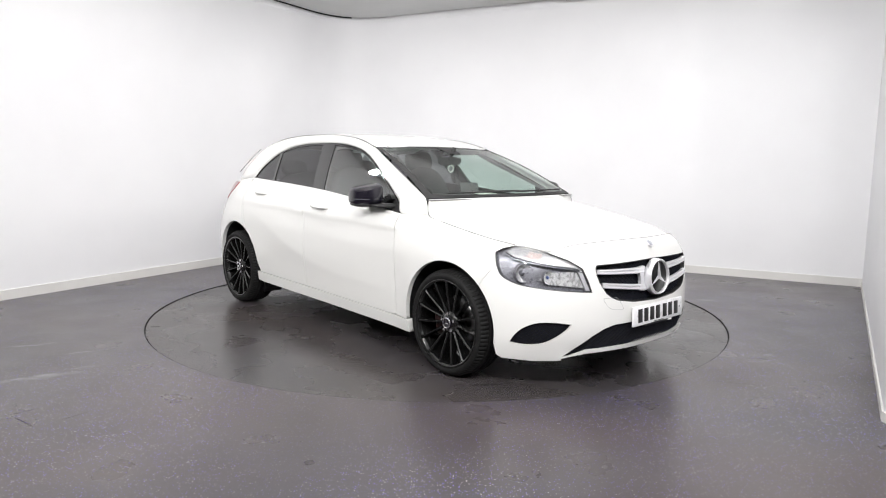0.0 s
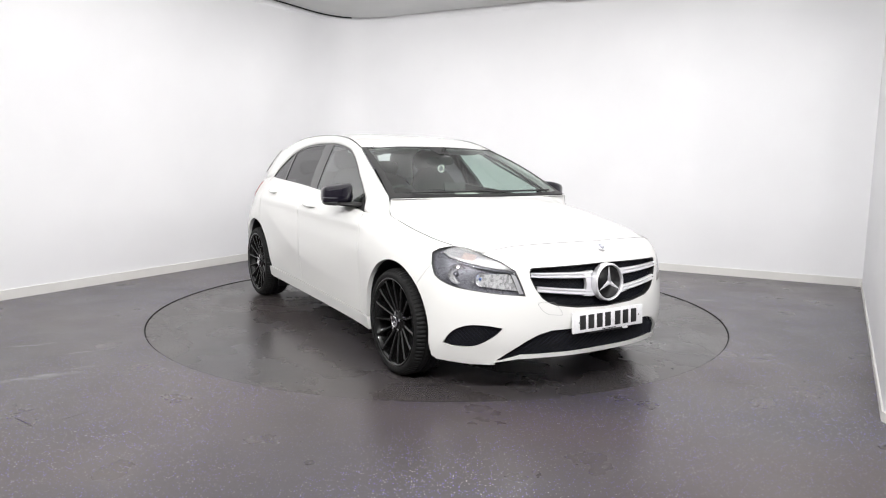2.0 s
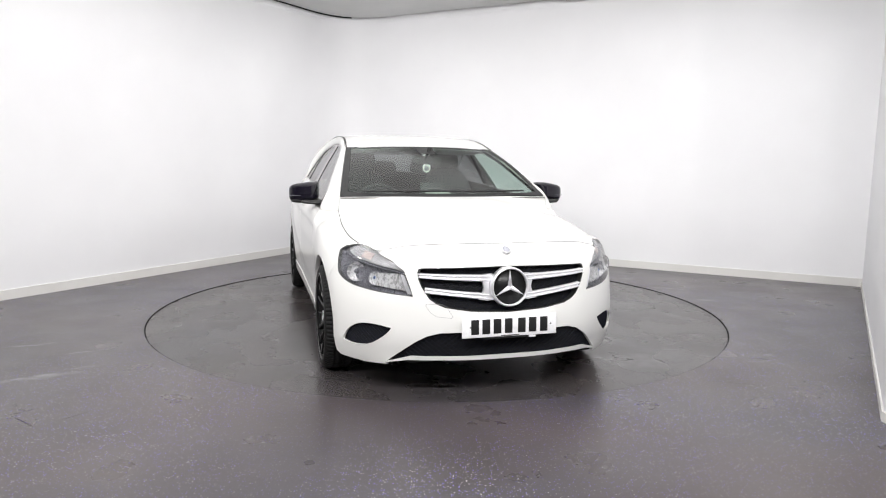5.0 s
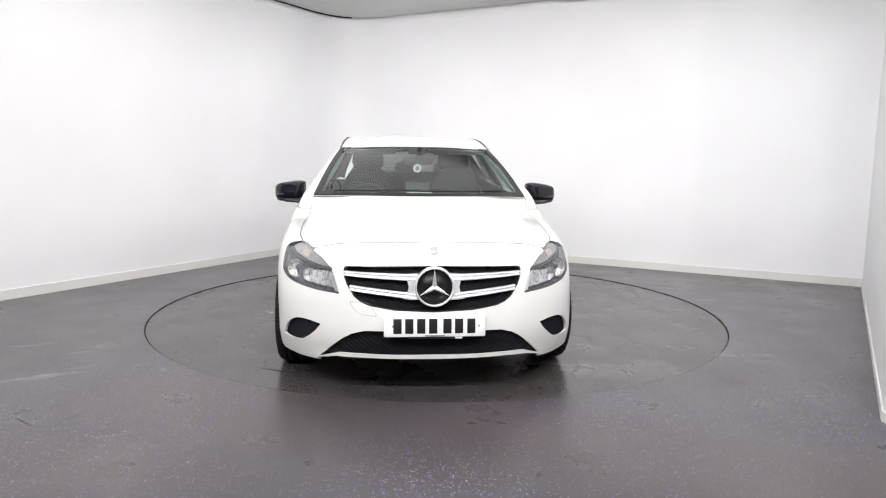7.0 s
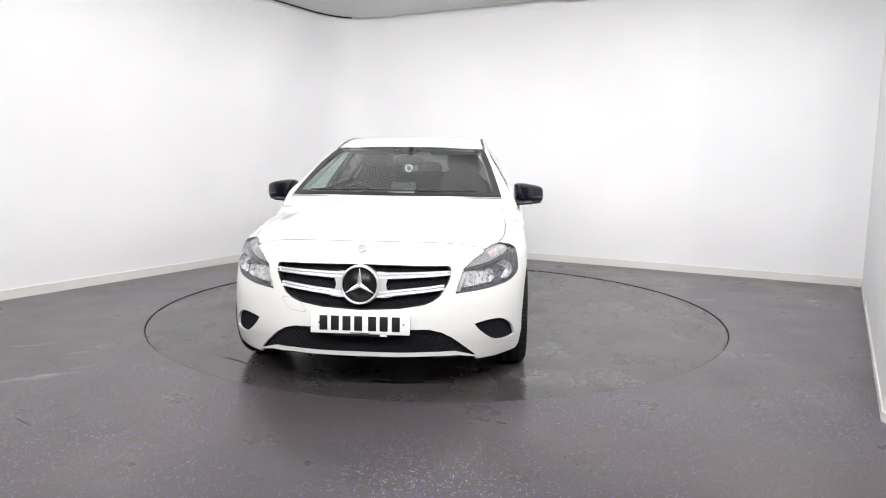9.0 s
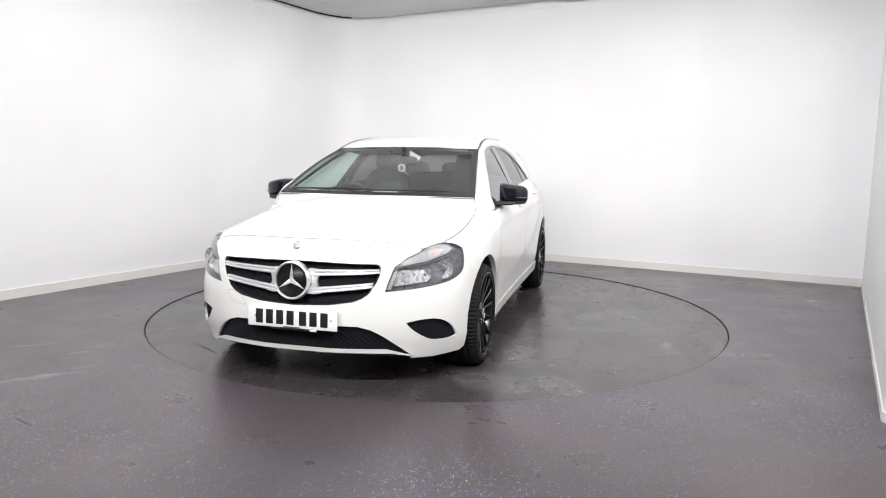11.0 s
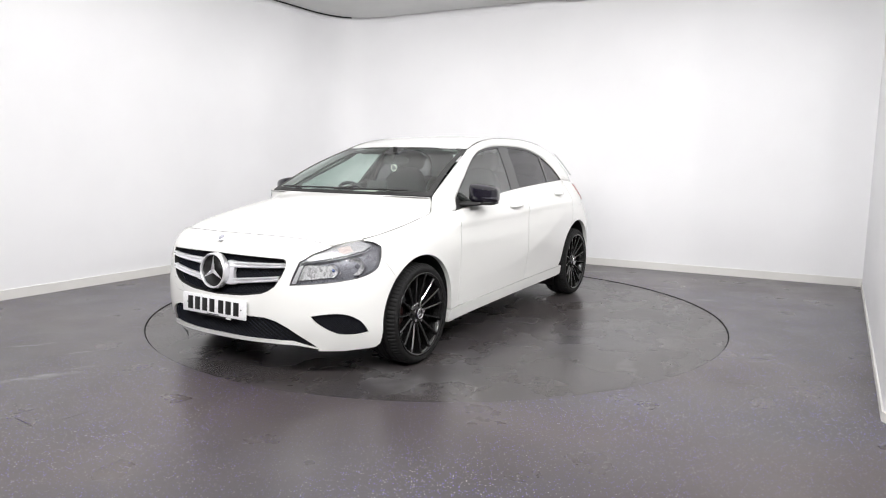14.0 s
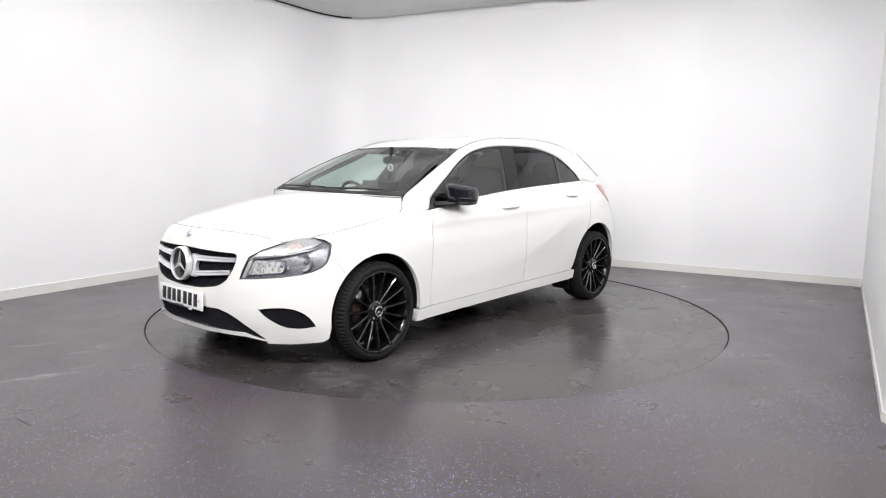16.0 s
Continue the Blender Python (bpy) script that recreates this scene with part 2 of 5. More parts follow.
def ceiling_spot(bare):
    """A small round spot on a short stem; if not bare, the flush ring of an added wall fill lamp."""
    root = tagged(new("ceiling_spot"), "unseen small round white ceiling spotlight", "spotlight", group="ceiling spotlights" if bare else "wall washing spotlights")
    def turned(prof):
        n, bm = 24, bmesh.new()
        rings = [[bm.verts.new((r * math.cos(2 * math.pi * i / n), r * math.sin(2 * math.pi * i / n), z)) for i in range(n)] for r, z in prof]
        for p, q in zip(rings, rings[1:]):
            for i in range(n):
                bm.faces.new((p[i], p[(i + 1) % n], q[(i + 1) % n], q[i]))
        bmesh.ops.recalc_face_normals(bm, faces=bm.faces)
        return bm
    if not bare:
        part("flush_ring", turned([(.07, 0), (.068, -.004), (.055, -.004), (.052, 0)]), LAMP_RIM_M, root)
        return root
    part("stem", turned([(.05, 0), (.05, -.015), (.012, -.02), (.012, -.12)]), LAMP_RIM_M, root)
    part("can", turned([(.012, -.11), (.045, -.13), (.055, -.20), (.050, -.20), (.045, -.185)]), LAMP_RIM_M, root)
    part("bulb", turned([(.046, -.188), (.03, -.195), (.001, -.198)]), LAMP_M, root)
    return root


N_BACK, N_LEFT = Vector((-0.4782, -0.8782)), Vector((0.8687, -0.4953))
SPOTS = [(x, -4.9, (0.5 * x, 2.5, 0.5), KEY_POWER) for x in (-3.0, -2.2, -1.4, -0.6, 0.2, 1.0, 1.8)]
# fill lamps aimed at the long walls, added to even out their brightness
for k in (0.95, 2.4, 4.2, 5.3, 6.1, 6.8):
    w, q = CORNER + B_DIR * k, CORNER + B_DIR * k + N_BACK * 2.75
    SPOTS.append((q.x, q.y, (w.x, w.y, 0.9), WALL_FILL_POWER))
for k in (0.9, 2.2, 3.6, 5.0):
    w, q = CORNER + L_DIR * k, CORNER + L_DIR * k + N_LEFT * 2.75
    SPOTS.append((q.x, q.y, (w.x, w.y, 0.3), LEFT_FILL_POWER))
for k in (4.2, 5.6, 7.0):
    q = CORNER + L_DIR * k + N_LEFT * 0.45
    SPOTS.append((q.x, q.y, (0.0, -0.2, 0.5), SIDE_POWER))
for k in (1.2, 2.0, 2.8, 3.6):
    q = RIGHT + Vector((-0.508, -0.861)) * k + Vector((-0.861, 0.508)) * 0.4
    SPOTS.append((q.x, q.y, (0.0, -0.2, 0.5), SIDE_POWER))
made_spots = {}
for lx, ly, aim, power in SPOTS:
    bare = power in (KEY_POWER, SIDE_POWER)
    if bare not in made_spots:
        made_spots[bare] = ceiling_spot(bare)
        made_spots[bare].matrix_basis = pose(lx, ly, CEIL)
    else:
        copy_thing(made_spots[bare], pose(lx, ly, CEIL))
    lamp = bpy.data.lights.new("spot_light", "AREA")
    lamp.shape, lamp.size, lamp.energy, lamp.color = "DISK", 0.10, power, (1.0, 0.985, 0.985)
    lamp.spread = radians({KEY_POWER: 130, SIDE_POWER: 110}.get(power, 105))
    eye = Vector((lx, ly, CEIL - (0.24 if bare else 0.06)))
    new("spot_light", lamp).matrix_basis = look(eye, aim)


# ---- the car: x forwards, y to its left, z up, origin on the ground midway between the axles ----
from mathutils.geometry import delaunay_2d_cdt

OFF = Matrix.Translation((-0.056, -0.209, 0.0))
FRONT_AXLE, REAR_AXLE, TYRE_R = 1.334, -1.348, 0.307


def paint(name, color):
    m = material(name, color, 0.34, Coat_Weight=0.8, Coat_Roughness=0.09)
    t, b = nodes_of(m)
    n = tex(t, "noise", 2.5, 5)
    t.links.new(ramp(t, n.outputs["Fac"], [(0.3, tuple(c * 0.99 for c in color)), (0.7, color)]), b.inputs["Base Color"])
    r = tex(t, "noise", 3, 2)
    t.links.new(ramp(t, r.outputs["Fac"], [(0.3, g(0.30)), (0.7, g(0.34))]), b.inputs["Roughness"])
    return m


def worn(name, color, rough, metal=0.0, scale=30, spread=0.35, **more):
    """A plain colour with fine uneven tone, gloss and relief."""
    m = material(name, color, rough, metal, **more)
    t, b = nodes_of(m)
    n = tex(t, "noise", scale, 5)
    t.links.new(ramp(t, n.outputs["Fac"], [(0.3, tuple(c * (1 - spread) for c in color)), (0.7, tuple(min(1, c * (1 + spread)) for c in color))]), b.inputs["Base Color"])
    t.links.new(ramp(t, tex(t, "noise", scale * 2.3, 4).outputs["Fac"], [(0.3, g(rough * 0.8)), (0.7, g(min(1, rough * 1.2)))]), b.inputs["Roughness"])
    bump(t, b, tex(t, "noise", scale * 6, 3).outputs["Fac"], 0.08, 0.001)
    return m


def thin_glass(name, tint, gloss=0.02, front=0.09):
    """A pane: clear but for its tint, with more gloss at a slant."""
    m = bpy.data.materials.new(name)
    m.use_nodes = True
    t = m.node_tree
    t.nodes.remove(t.nodes["Principled BSDF"])
    a, c, f, mix = (t.nodes.new("ShaderNode" + k) for k in ("BsdfTransparent", "BsdfGlossy", "LayerWeight", "MixShader"))
    a.inputs[0].default_value = (*tint, 1)
    c.inputs["Roughness"].default_value = gloss
    f.inputs["Blend"].default_value = 0.5
    p, q = t.nodes.new("ShaderNodeMath"), t.nodes.new("ShaderNodeMath")
    p.operation, q.operation = "POWER", "MULTIPLY_ADD"
    p.inputs[1].default_value, q.inputs[1].default_value, q.inputs[2].default_value = 5.0, 1 - front, front
    t.links.new(f.outputs["Facing"], p.inputs[0])
    t.links.new(p.outputs[0], q.inputs[0])
    t.links.new(q.outputs[0], mix.inputs[0])
    t.links.new(a.outputs[0], mix.inputs[1])
    t.links.new(c.outputs[0], mix.inputs[2])
    t.links.new(mix.outputs[0], t.nodes["Material Output"].inputs["Surface"])
    return m


PAINT = paint("white_car_paint", (0.76, 0.76, 0.735))
SEAL = worn("black_rubber_seal", g(0.012), 0.5)
TRIM_BLACK = worn("black_plastic", g(0.014), 0.42)
MESH_BLACK = worn("grille_plastic", (0.008, 0.009, 0.016), 0.5, Specular_IOR_Level=0.18)
FRAME_BLACK = material("black_window_frame", g(0.012), 0.10, Coat_Weight=0.6, Coat_Roughness=0.03)
DISC_BLACK = material("emblem_black", g(0.006), 0.35, Specular_IOR_Level=0.25)
GLOSS_BLACK = material("gloss_black", (0.006, 0.005, 0.010), 0.06, Coat_Weight=0.3, Coat_Roughness=0.02)
CHROME = material("satin_chrome", (0.90, 0.90, 0.92), 0.30, 0.72)
BRIGHT = material("bright_chrome", (0.9, 0.9, 0.92), 0.06, 1.0)
LAMP_GREY = worn("lamp_housing", (0.17, 0.17, 0.19), 0.30, 0.35, 25, 0.15)
LAMP_CLEAR = worn("ribbed_lamp_lens", (0.42, 0.42, 0.44), 0.22, 0.3, 60, 0.3)
_t, _b = nodes_of(LAMP_CLEAR)
_rib = _t.nodes.new("ShaderNodeTexWave")
_rib.inputs["Scale"].default_value, _rib.inputs["Distortion"].default_value = 60.0, 1.5
_t.links.new(_t.nodes.new("ShaderNodeTexCoord").outputs["Object"], _rib.inputs["Vector"])
_t.links.new(blend(_t, 0.65, _b.inputs["Base Color"].links[0].from_socket, ramp(_t, _rib.outputs["Fac"], [(0.25, g(0.28)), (0.7, g(0.44))])), _b.inputs["Base Color"])
bump(_t, _b, _rib.outputs["Fac"], 0.25, 0.002)
LAMP_SEAL = worn("lamp_border", g(0.07), 0.35)
AMBER = worn("amber_lamp", (0.44, 0.37, 0.35), 0.25, 0.0, 60, 0.2)
TAIL_RED = material("red_tail_lamp", (0.42, 0.02, 0.025), 0.12, Coat_Weight=1.0)
RUBBER = worn("tyre_rubber", g(0.008), 0.72, 0, 40, 0.25, Specular_IOR_Level=0.25)
WHEEL_BLACK = material("black_wheel_lacquer", g(0.005), 0.22, Coat_Weight=0.5, Coat_Roughness=0.05, Specular_IOR_Level=0.35)
STEEL = worn("brake_steel", g(0.22), 0.38, 0.9)
CALIPER = worn("caliper_red", (0.03, 0.006, 0.005), 0.5)
DARK_CAVITY = material("dark_cavity", g(0.008), 0.8)
CABIN = worn("cabin_plastic", g(0.016), 0.6, 0, 80, 0.3)
SEAT_CLOTH = worn("seat_cloth", g(0.022), 0.85, 0, 120, 0.4)
HEADLINER = worn("grey_headliner", g(0.55), 0.9, 0, 60, 0.1)
PLATE_WHITE = worn("number_plate_white", (0.80, 0.80, 0.81), 0.3, 0, 40, 0.05)
INK = material("plate_black", g(0.010), 0.4)
SCREEN_GLASS = thin_glass("windscreen_glass", (0.79, 0.90, 0.85), 0.16, 0.060)
SIDE_GLASS = thin_glass("side_glass", (0.80, 0.92, 0.87), 0.02, 0.29)
PRIVACY_GLASS = thin_glass("tinted_glass", (0.17, 0.165, 0.18), 0.02, 0.11)
LENS_GLASS = thin_glass("lamp_lens_glass", (0.95, 0.955, 0.96), 0.015, 0.035)
CARD_WHITE = worn("card", (0.7, 0.68, 0.62), 0.5)
# the facets' bright and dull reflections are painted as random cell greys
FACET_GLINTS = material("reflector_painted_glints", g(0.7), 0.14, 0.5)
_t, _b = nodes_of(FACET_GLINTS)
_cells = tex(_t, "voronoi", 105, stretch=(1.0, 1.0, 0.6))
_grey = _t.nodes.new("ShaderNodeSeparateColor")
_t.links.new(_cells.outputs["Color"], _grey.inputs[0])
_t.links.new(ramp(_t, _grey.outputs[0], [(0.0, g(0.38)), (0.35, g(0.58)), (0.6, g(0.82)), (1.0, g(0.92))]), _b.inputs["Base Color"])
bump(_t, _b, _grey.outputs[1], 0.5, 0.004)
BLUE_LENS = material("bluish_reflector", (0.30, 0.42, 0.85), 0.12, 1.0)


# ---- curves ----
def pchip(xs, ys):
    """A smooth curve through points that never overshoots them."""
    xs, ys = np.array(xs, float), np.array(ys, float)
    h, d = np.diff(xs), np.diff(ys) / np.diff(xs)
    m = np.zeros(len(xs))
    m[0], m[-1] = d[0], d[-1]
    for i in range(1, len(xs) - 1):
        if d[i - 1] * d[i] > 0:
            w1, w2 = 2 * h[i] + h[i - 1], h[i] + 2 * h[i - 1]
            m[i] = (w1 + w2) / (w1 / d[i - 1] + w2 / d[i])

    def at(x):
        x = np.clip(np.asarray(x, float), xs[0], xs[-1])
        i = np.clip(np.searchsorted(xs, x) - 1, 0, len(xs) - 2)
        s = (x - xs[i]) / h[i]
        return (ys[i] * (1 + 2 * s) * (1 - s) ** 2 + h[i] * m[i] * s * (1 - s) ** 2 + ys[i + 1] * s * s * (3 - 2 * s) + h[i] * m[i + 1] * s * s * (s - 1))
    return at


def spline(points, n):
    """n points, evenly spread, on a smooth curve through the given points."""
    p = np.array(points, float)
    q = np.vstack([2 * p[0] - p[1], p, 2 * p[-1] - p[-2]])
    out = []
    for i in range(len(p) - 1):
        a, b, c, d = q[i:i + 4]
        for s in np.linspace(0, 1, 24, endpoint=False):
            out.append(0.5 * (2 * b + (c - a) * s + (2 * a - 5 * b + 4 * c - d) * s ** 2 + (3 * b - a - 3 * c + d) * s ** 3))
    out = np.array(out + [p[-1]])
    length = np.r_[0, np.cumsum(np.linalg.norm(np.diff(out, axis=0), axis=1))]
    want = np.linspace(0, length[-1], n)
    return np.stack([np.interp(want, length, out[:, k]) for k in range(out.shape[1])], -1)


def smoothstep(a, b, v):
    s = np.clip((v - a) / (b - a), 0, 1)
    return s * s * (3 - 2 * s)


# ---- the skin below the windows: a plan curve from nose to tail, and how far the skin lies inside it ----
HALF_PLAN = [(2.165, 0), (2.160, 0.2), (2.132, 0.36), (2.092, 0.47), (2.024, 0.584), (1.945, 0.680), (1.84, 0.770), (1.72, 0.836), (1.6, 0.868), (1.45, 0.884),
             (1.30, 0.889), (1.0, 0.886), (0.5, 0.884), (0, 0.886), (-0.5, 0.889), (-1.0, 0.892), (-1.35, 0.892), (-1.58, 0.876), (-1.76, 0.838), (-1.89, 0.765),
             (-1.985, 0.64), (-2.045, 0.42), (-2.065, 0.2), (-2.07, 0)]
_dense = spline([(x, -y) for x, y in HALF_PLAN[3:0:-1]] + HALF_PLAN, 4000)
_dense = _dense[np.argmax(_dense[:, 1] >= 0):]
_dense[0] = (2.165, 0)
U_AXIS = np.r_[0, np.cumsum(np.linalg.norm(np.diff(_dense, axis=0), axis=1))]
_tan = np.gradient(_dense, U_AXIS, axis=0)
_tan[0] = (0, 1)
_nrm = np.stack([_tan[:, 1], -_tan[:, 0]], -1)
_nrm /= np.linalg.norm(_nrm, axis=1)[:, None]


def u_ref(x):
    i = np.argmax(_dense[:, 0] < x)
    return U_AXIS[i]


STATIONS = [  # u, then heights and how far the skin lies inside the plan curve there
    (0.0, [(0.10, .10), (0.17, .055), (0.215, .042), (0.26, .030), (0.34, .010), (0.40, .004), (0.48, .006), (0.55, .018), (0.62, .030), (0.695, .040), (0.75, .050), (0.79, .062), (0.816, .090), (0.84, .14)]),
    (0.50, [(0.10, .10), (0.17, .045), (0.24, .030), (0.30, .012), (0.38, .002), (0.48, .004), (0.56, .010), (0.63, .016), (0.69, .026), (0.74, .050), (0.78, .078), (0.80, .105), (0.82, .14)]),
    (0.86, [(0.10, .09), (0.17, .040), (0.22, .022), (0.30, .004), (0.38, .000), (0.48, .004), (0.56, .014), (0.63, .028), (0.70, .050), (0.745, .072), (0.775, .098), (0.79, .125), (0.82, .16)]),
    (u_ref(1.68), [(0.10, .06), (0.17, .022), (0.23, .008), (0.30, .000), (0.40, .000), (0.52, .004), (0.62, .014), (0.70, .036), (0.75, .058), (0.775, .082), (0.790, .108), (0.80, .14)]),
    (u_ref(1.50), [(0.10, .05), (0.18, .026), (0.30, .006), (0.45, .002), (0.60, .004), (0.69, .016), (0.74, .034), (0.775, .066), (0.800, .108), (0.819, .147), (0.835, .20)]),
    (u_ref(1.30), [(0.10, .05), (0.18, .030), (0.30, .012), (0.45, .004), (0.60, .002), (0.70, .008), (0.77, .026), (0.812, .062), (0.835, .106), (0.850, .147), (0.865, .20)]),
    (u_ref(1.05), [(0.10, .05), (0.18, .024), (0.28, .010), (0.45, .005), (0.60, .005), (0.74, .007), (0.81, .020), (0.850, .056), (0.874, .108), (0.889, .160), (0.904, .21)]),
    (u_ref(0.86), [(0.10, .06), (0.18, .042), (0.28, .030), (0.45, .022), (0.60, .012), (0.74, .006), (0.815, .008), (0.86, .022), (0.90, .045), (0.92, .060), (0.98, .12)]),
    (u_ref(0.26), [(0.10, .06), (0.20, .046), (0.29, .034), (0.42, .028), (0.55, .016), (0.70, .006), (0.825, .004), (0.88, .020), (0.93, .048), (0.985, .094), (1.05, .17)]),
    (u_ref(-0.25), [(0.10, .06), (0.20, .046), (0.30, .034), (0.45, .026), (0.60, .012), (0.75, .004), (0.845, .004), (0.90, .022), (0.96, .058), (1.027, .124), (1.09, .19)]),
    (u_ref(-0.95), [(0.10, .06), (0.20, .040), (0.31, .026), (0.50, .010), (0.65, .004), (0.78, .002), (0.87, .012), (0.93, .040), (0.99, .080), (1.06, .148), (1.12, .21)]),
    (u_ref(-1.35), [(0.10, .06), (0.20, .030), (0.40, .008), (0.60, .002), (0.72, .004), (0.82, .014), (0.90, .040), (0.97, .082), (1.03, .124), (1.076, .160), (1.12, .21)]),
    (u_ref(-1.76), [(0.10, .08), (0.20, .040), (0.40, .004), (0.55, .000), (0.65, .008), (0.74, .026), (0.82, .050), (0.90, .082), (0.98, .120), (1.03, .150), (1.12, .21)]),
    (U_AXIS[-1], [(0.10, .12), (0.20, .060), (0.40, .010), (0.55, .000), (0.65, .03), (0.74, .07), (0.82, .10), (0.90, .13), (0.98, .17), (1.03, .20), (1.12, .26)]),
]
_st_u = np.array([s[0] for s in STATIONS])
_st_f = [pchip([z for z, _ in s[1]], [i for _, i in s[1]]) for s in STATIONS]
SEAM_Z = pchip([u_ref(1.712), u_ref(1.5), u_ref(1.3), u_ref(1.217), u_ref(1.12), u_ref(1.045)], [.790, .819, .850, .863, .878, .889])
_shifted = {i: float(SEAM_Z(_st_u[i])) for i in range(len(_st_u)) if u_ref(1.70) < _st_u[i] < u_ref(1.0)}
_crease = pchip([-1.3, -1.0, -0.80, -0.54, -0.27, 0.01, 0.25, 0.58, 0.9], [0.86, 0.79, 0.72, 0.615, 0.522, 0.462, 0.440, 0.430, 0.438])
_upper = pchip([-1.9, -0.8, 0.0, 0.886, 1.4], [0.89, 0.872, 0.846, 0.822, 0.80])


_true_u, _true_in = [0.0, 1.0], [0.0, 0.0]


def band(u, z, off=0.0):
    u, z = np.atleast_1d(np.asarray(u, float)), np.atleast_1d(np.asarray(z, float))
    a = np.abs(u)
    lift = SEAM_Z(a) * smoothstep(0.62, 0.77, z)
    hold = smoothstep(0.62, 0.77, z)
    all_in = np.stack([f(z - lift + hold * _shifted[n]) if n in _shifted else f(z) for n, f in enumerate(_st_f)])
    i = np.clip(np.searchsorted(_st_u, a) - 1, 0, len(_st_u) - 2)
    k = np.arange(len(a))
    s = (a - _st_u[i]) / (_st_u[i + 1] - _st_u[i])
    h = _st_u[i + 1] - _st_u[i]
    lo, hi = np.maximum(i - 1, 0), np.minimum(i + 2, len(_st_u) - 1)
    m0 = (all_in[i + 1, k] - all_in[lo, k]) / np.maximum(_st_u[i + 1] - _st_u[lo], 1e-6)
    m1 = (all_in[hi, k] - all_in[i, k]) / np.maximum(_st_u[hi] - _st_u[i], 1e-6)
    ins = (all_in[i, k] * (1 + 2 * s) * (1 - s) ** 2 + h * m0 * s * (1 - s) ** 2 + all_in[i + 1, k] * s * s * (3 - 2 * s) + h * m1 * s * s * (s - 1))
    cx, cy = np.interp(a, U_AXIS, _dense[:, 0]), np.interp(a, U_AXIS, _dense[:, 1])
    nx, ny = np.interp(a, U_AXIS, _nrm[:, 0]), np.interp(a, U_AXIS, _nrm[:, 1])
    # the swage that rises over the doors, and the line through the handles
    doors = smoothstep(0.95, 0.6, cx) * smoothstep(-1.25, -0.7, cx)
    below = _crease(cx) - z
    ridge = np.where(below > 0, np.clip(1 - below / 0.20, 0, 1) ** 1.3, np.clip(1 + below / 0.22, 0, 1) ** 1.3)
    ins = ins - doors * 0.0095 * ridge
    side = smoothstep(1.35, 0.9, cx) * smoothstep(-1.9, -1.5, cx)
    ub = _upper(cx) - z
    ins = ins + side * 0.006 * smoothstep(0.0, 0.016, ub) * smoothstep(0.16, 0.03, ub)
    ins = ins + np.interp(a, _true_u, _true_in, 0, 0) * smoothstep(-0.12, 0.0, z - SEAM_Z(a))
    ins = ins + off
    return np.stack([cx - nx * ins, np.sign(u + 1e-12) * (cy - ny * ins), z], -1)


# true up the upper edge of the wing, so that its seam with the bonnet runs straight
_edge_y = pchip([-1.72, -1.698, -1.38, -1.057, -1.0], [.733, .735, .744, .725, .722])
_us = np.linspace(u_ref(1.70), u_ref(1.02), 40)
_p = band(_us, SEAM_Z(_us))
_in = (_p[:, 1] - _edge_y(-_p[:, 0])) / np.interp(_us, U_AXIS, _nrm[:, 1])
_true_u, _true_in = np.r_[u_ref(1.78), _us, u_ref(0.90)], np.r_[0.0, _in, 0.0]

_U = np.linspace(0, U_AXIS[-1], 3000)


def ux(x, z):
    """Where along the skin, at height z, lies the given x."""
    p = band(_U, np.full(len(_U), z))
    return float(np.interp(-x, -p[:, 0], _U))


def uy(y, z):
    """The same for a distance y from the middle, on the nose."""
    s = y / abs(y) if y else 1
    p = band(_U[:900], np.full(900, z))
    return s * float(np.interp(abs(y), p[:, 1], _U[:900]))


def inside(poly, pts):
    """Which points lie in a closed outline."""
    p, q = np.array(poly), np.roll(np.array(poly), -1, 0)
    x, y = pts[:, 0][:, None], pts[:, 1][:, None]
    c = ((p[:, 1] > y) != (q[:, 1] > y)) & (x < (q[:, 0] - p[:, 0]) * (y - p[:, 1]) / (q[:, 1] - p[:, 1] + 1e-15) + p[:, 0])
    return c.sum(1) % 2 == 1


def resample(poly, step):
    out = []
    for a, b in zip(poly, poly[1:] + poly[:1]):
        n = max(1, int(np.hypot(b[0] - a[0], b[1] - a[1]) / step + 0.5))
        out += [(a[0] + (b[0] - a[0]) * k / n, a[1] + (b[1] - a[1]) * k / n) for k in range(n)]
    return out


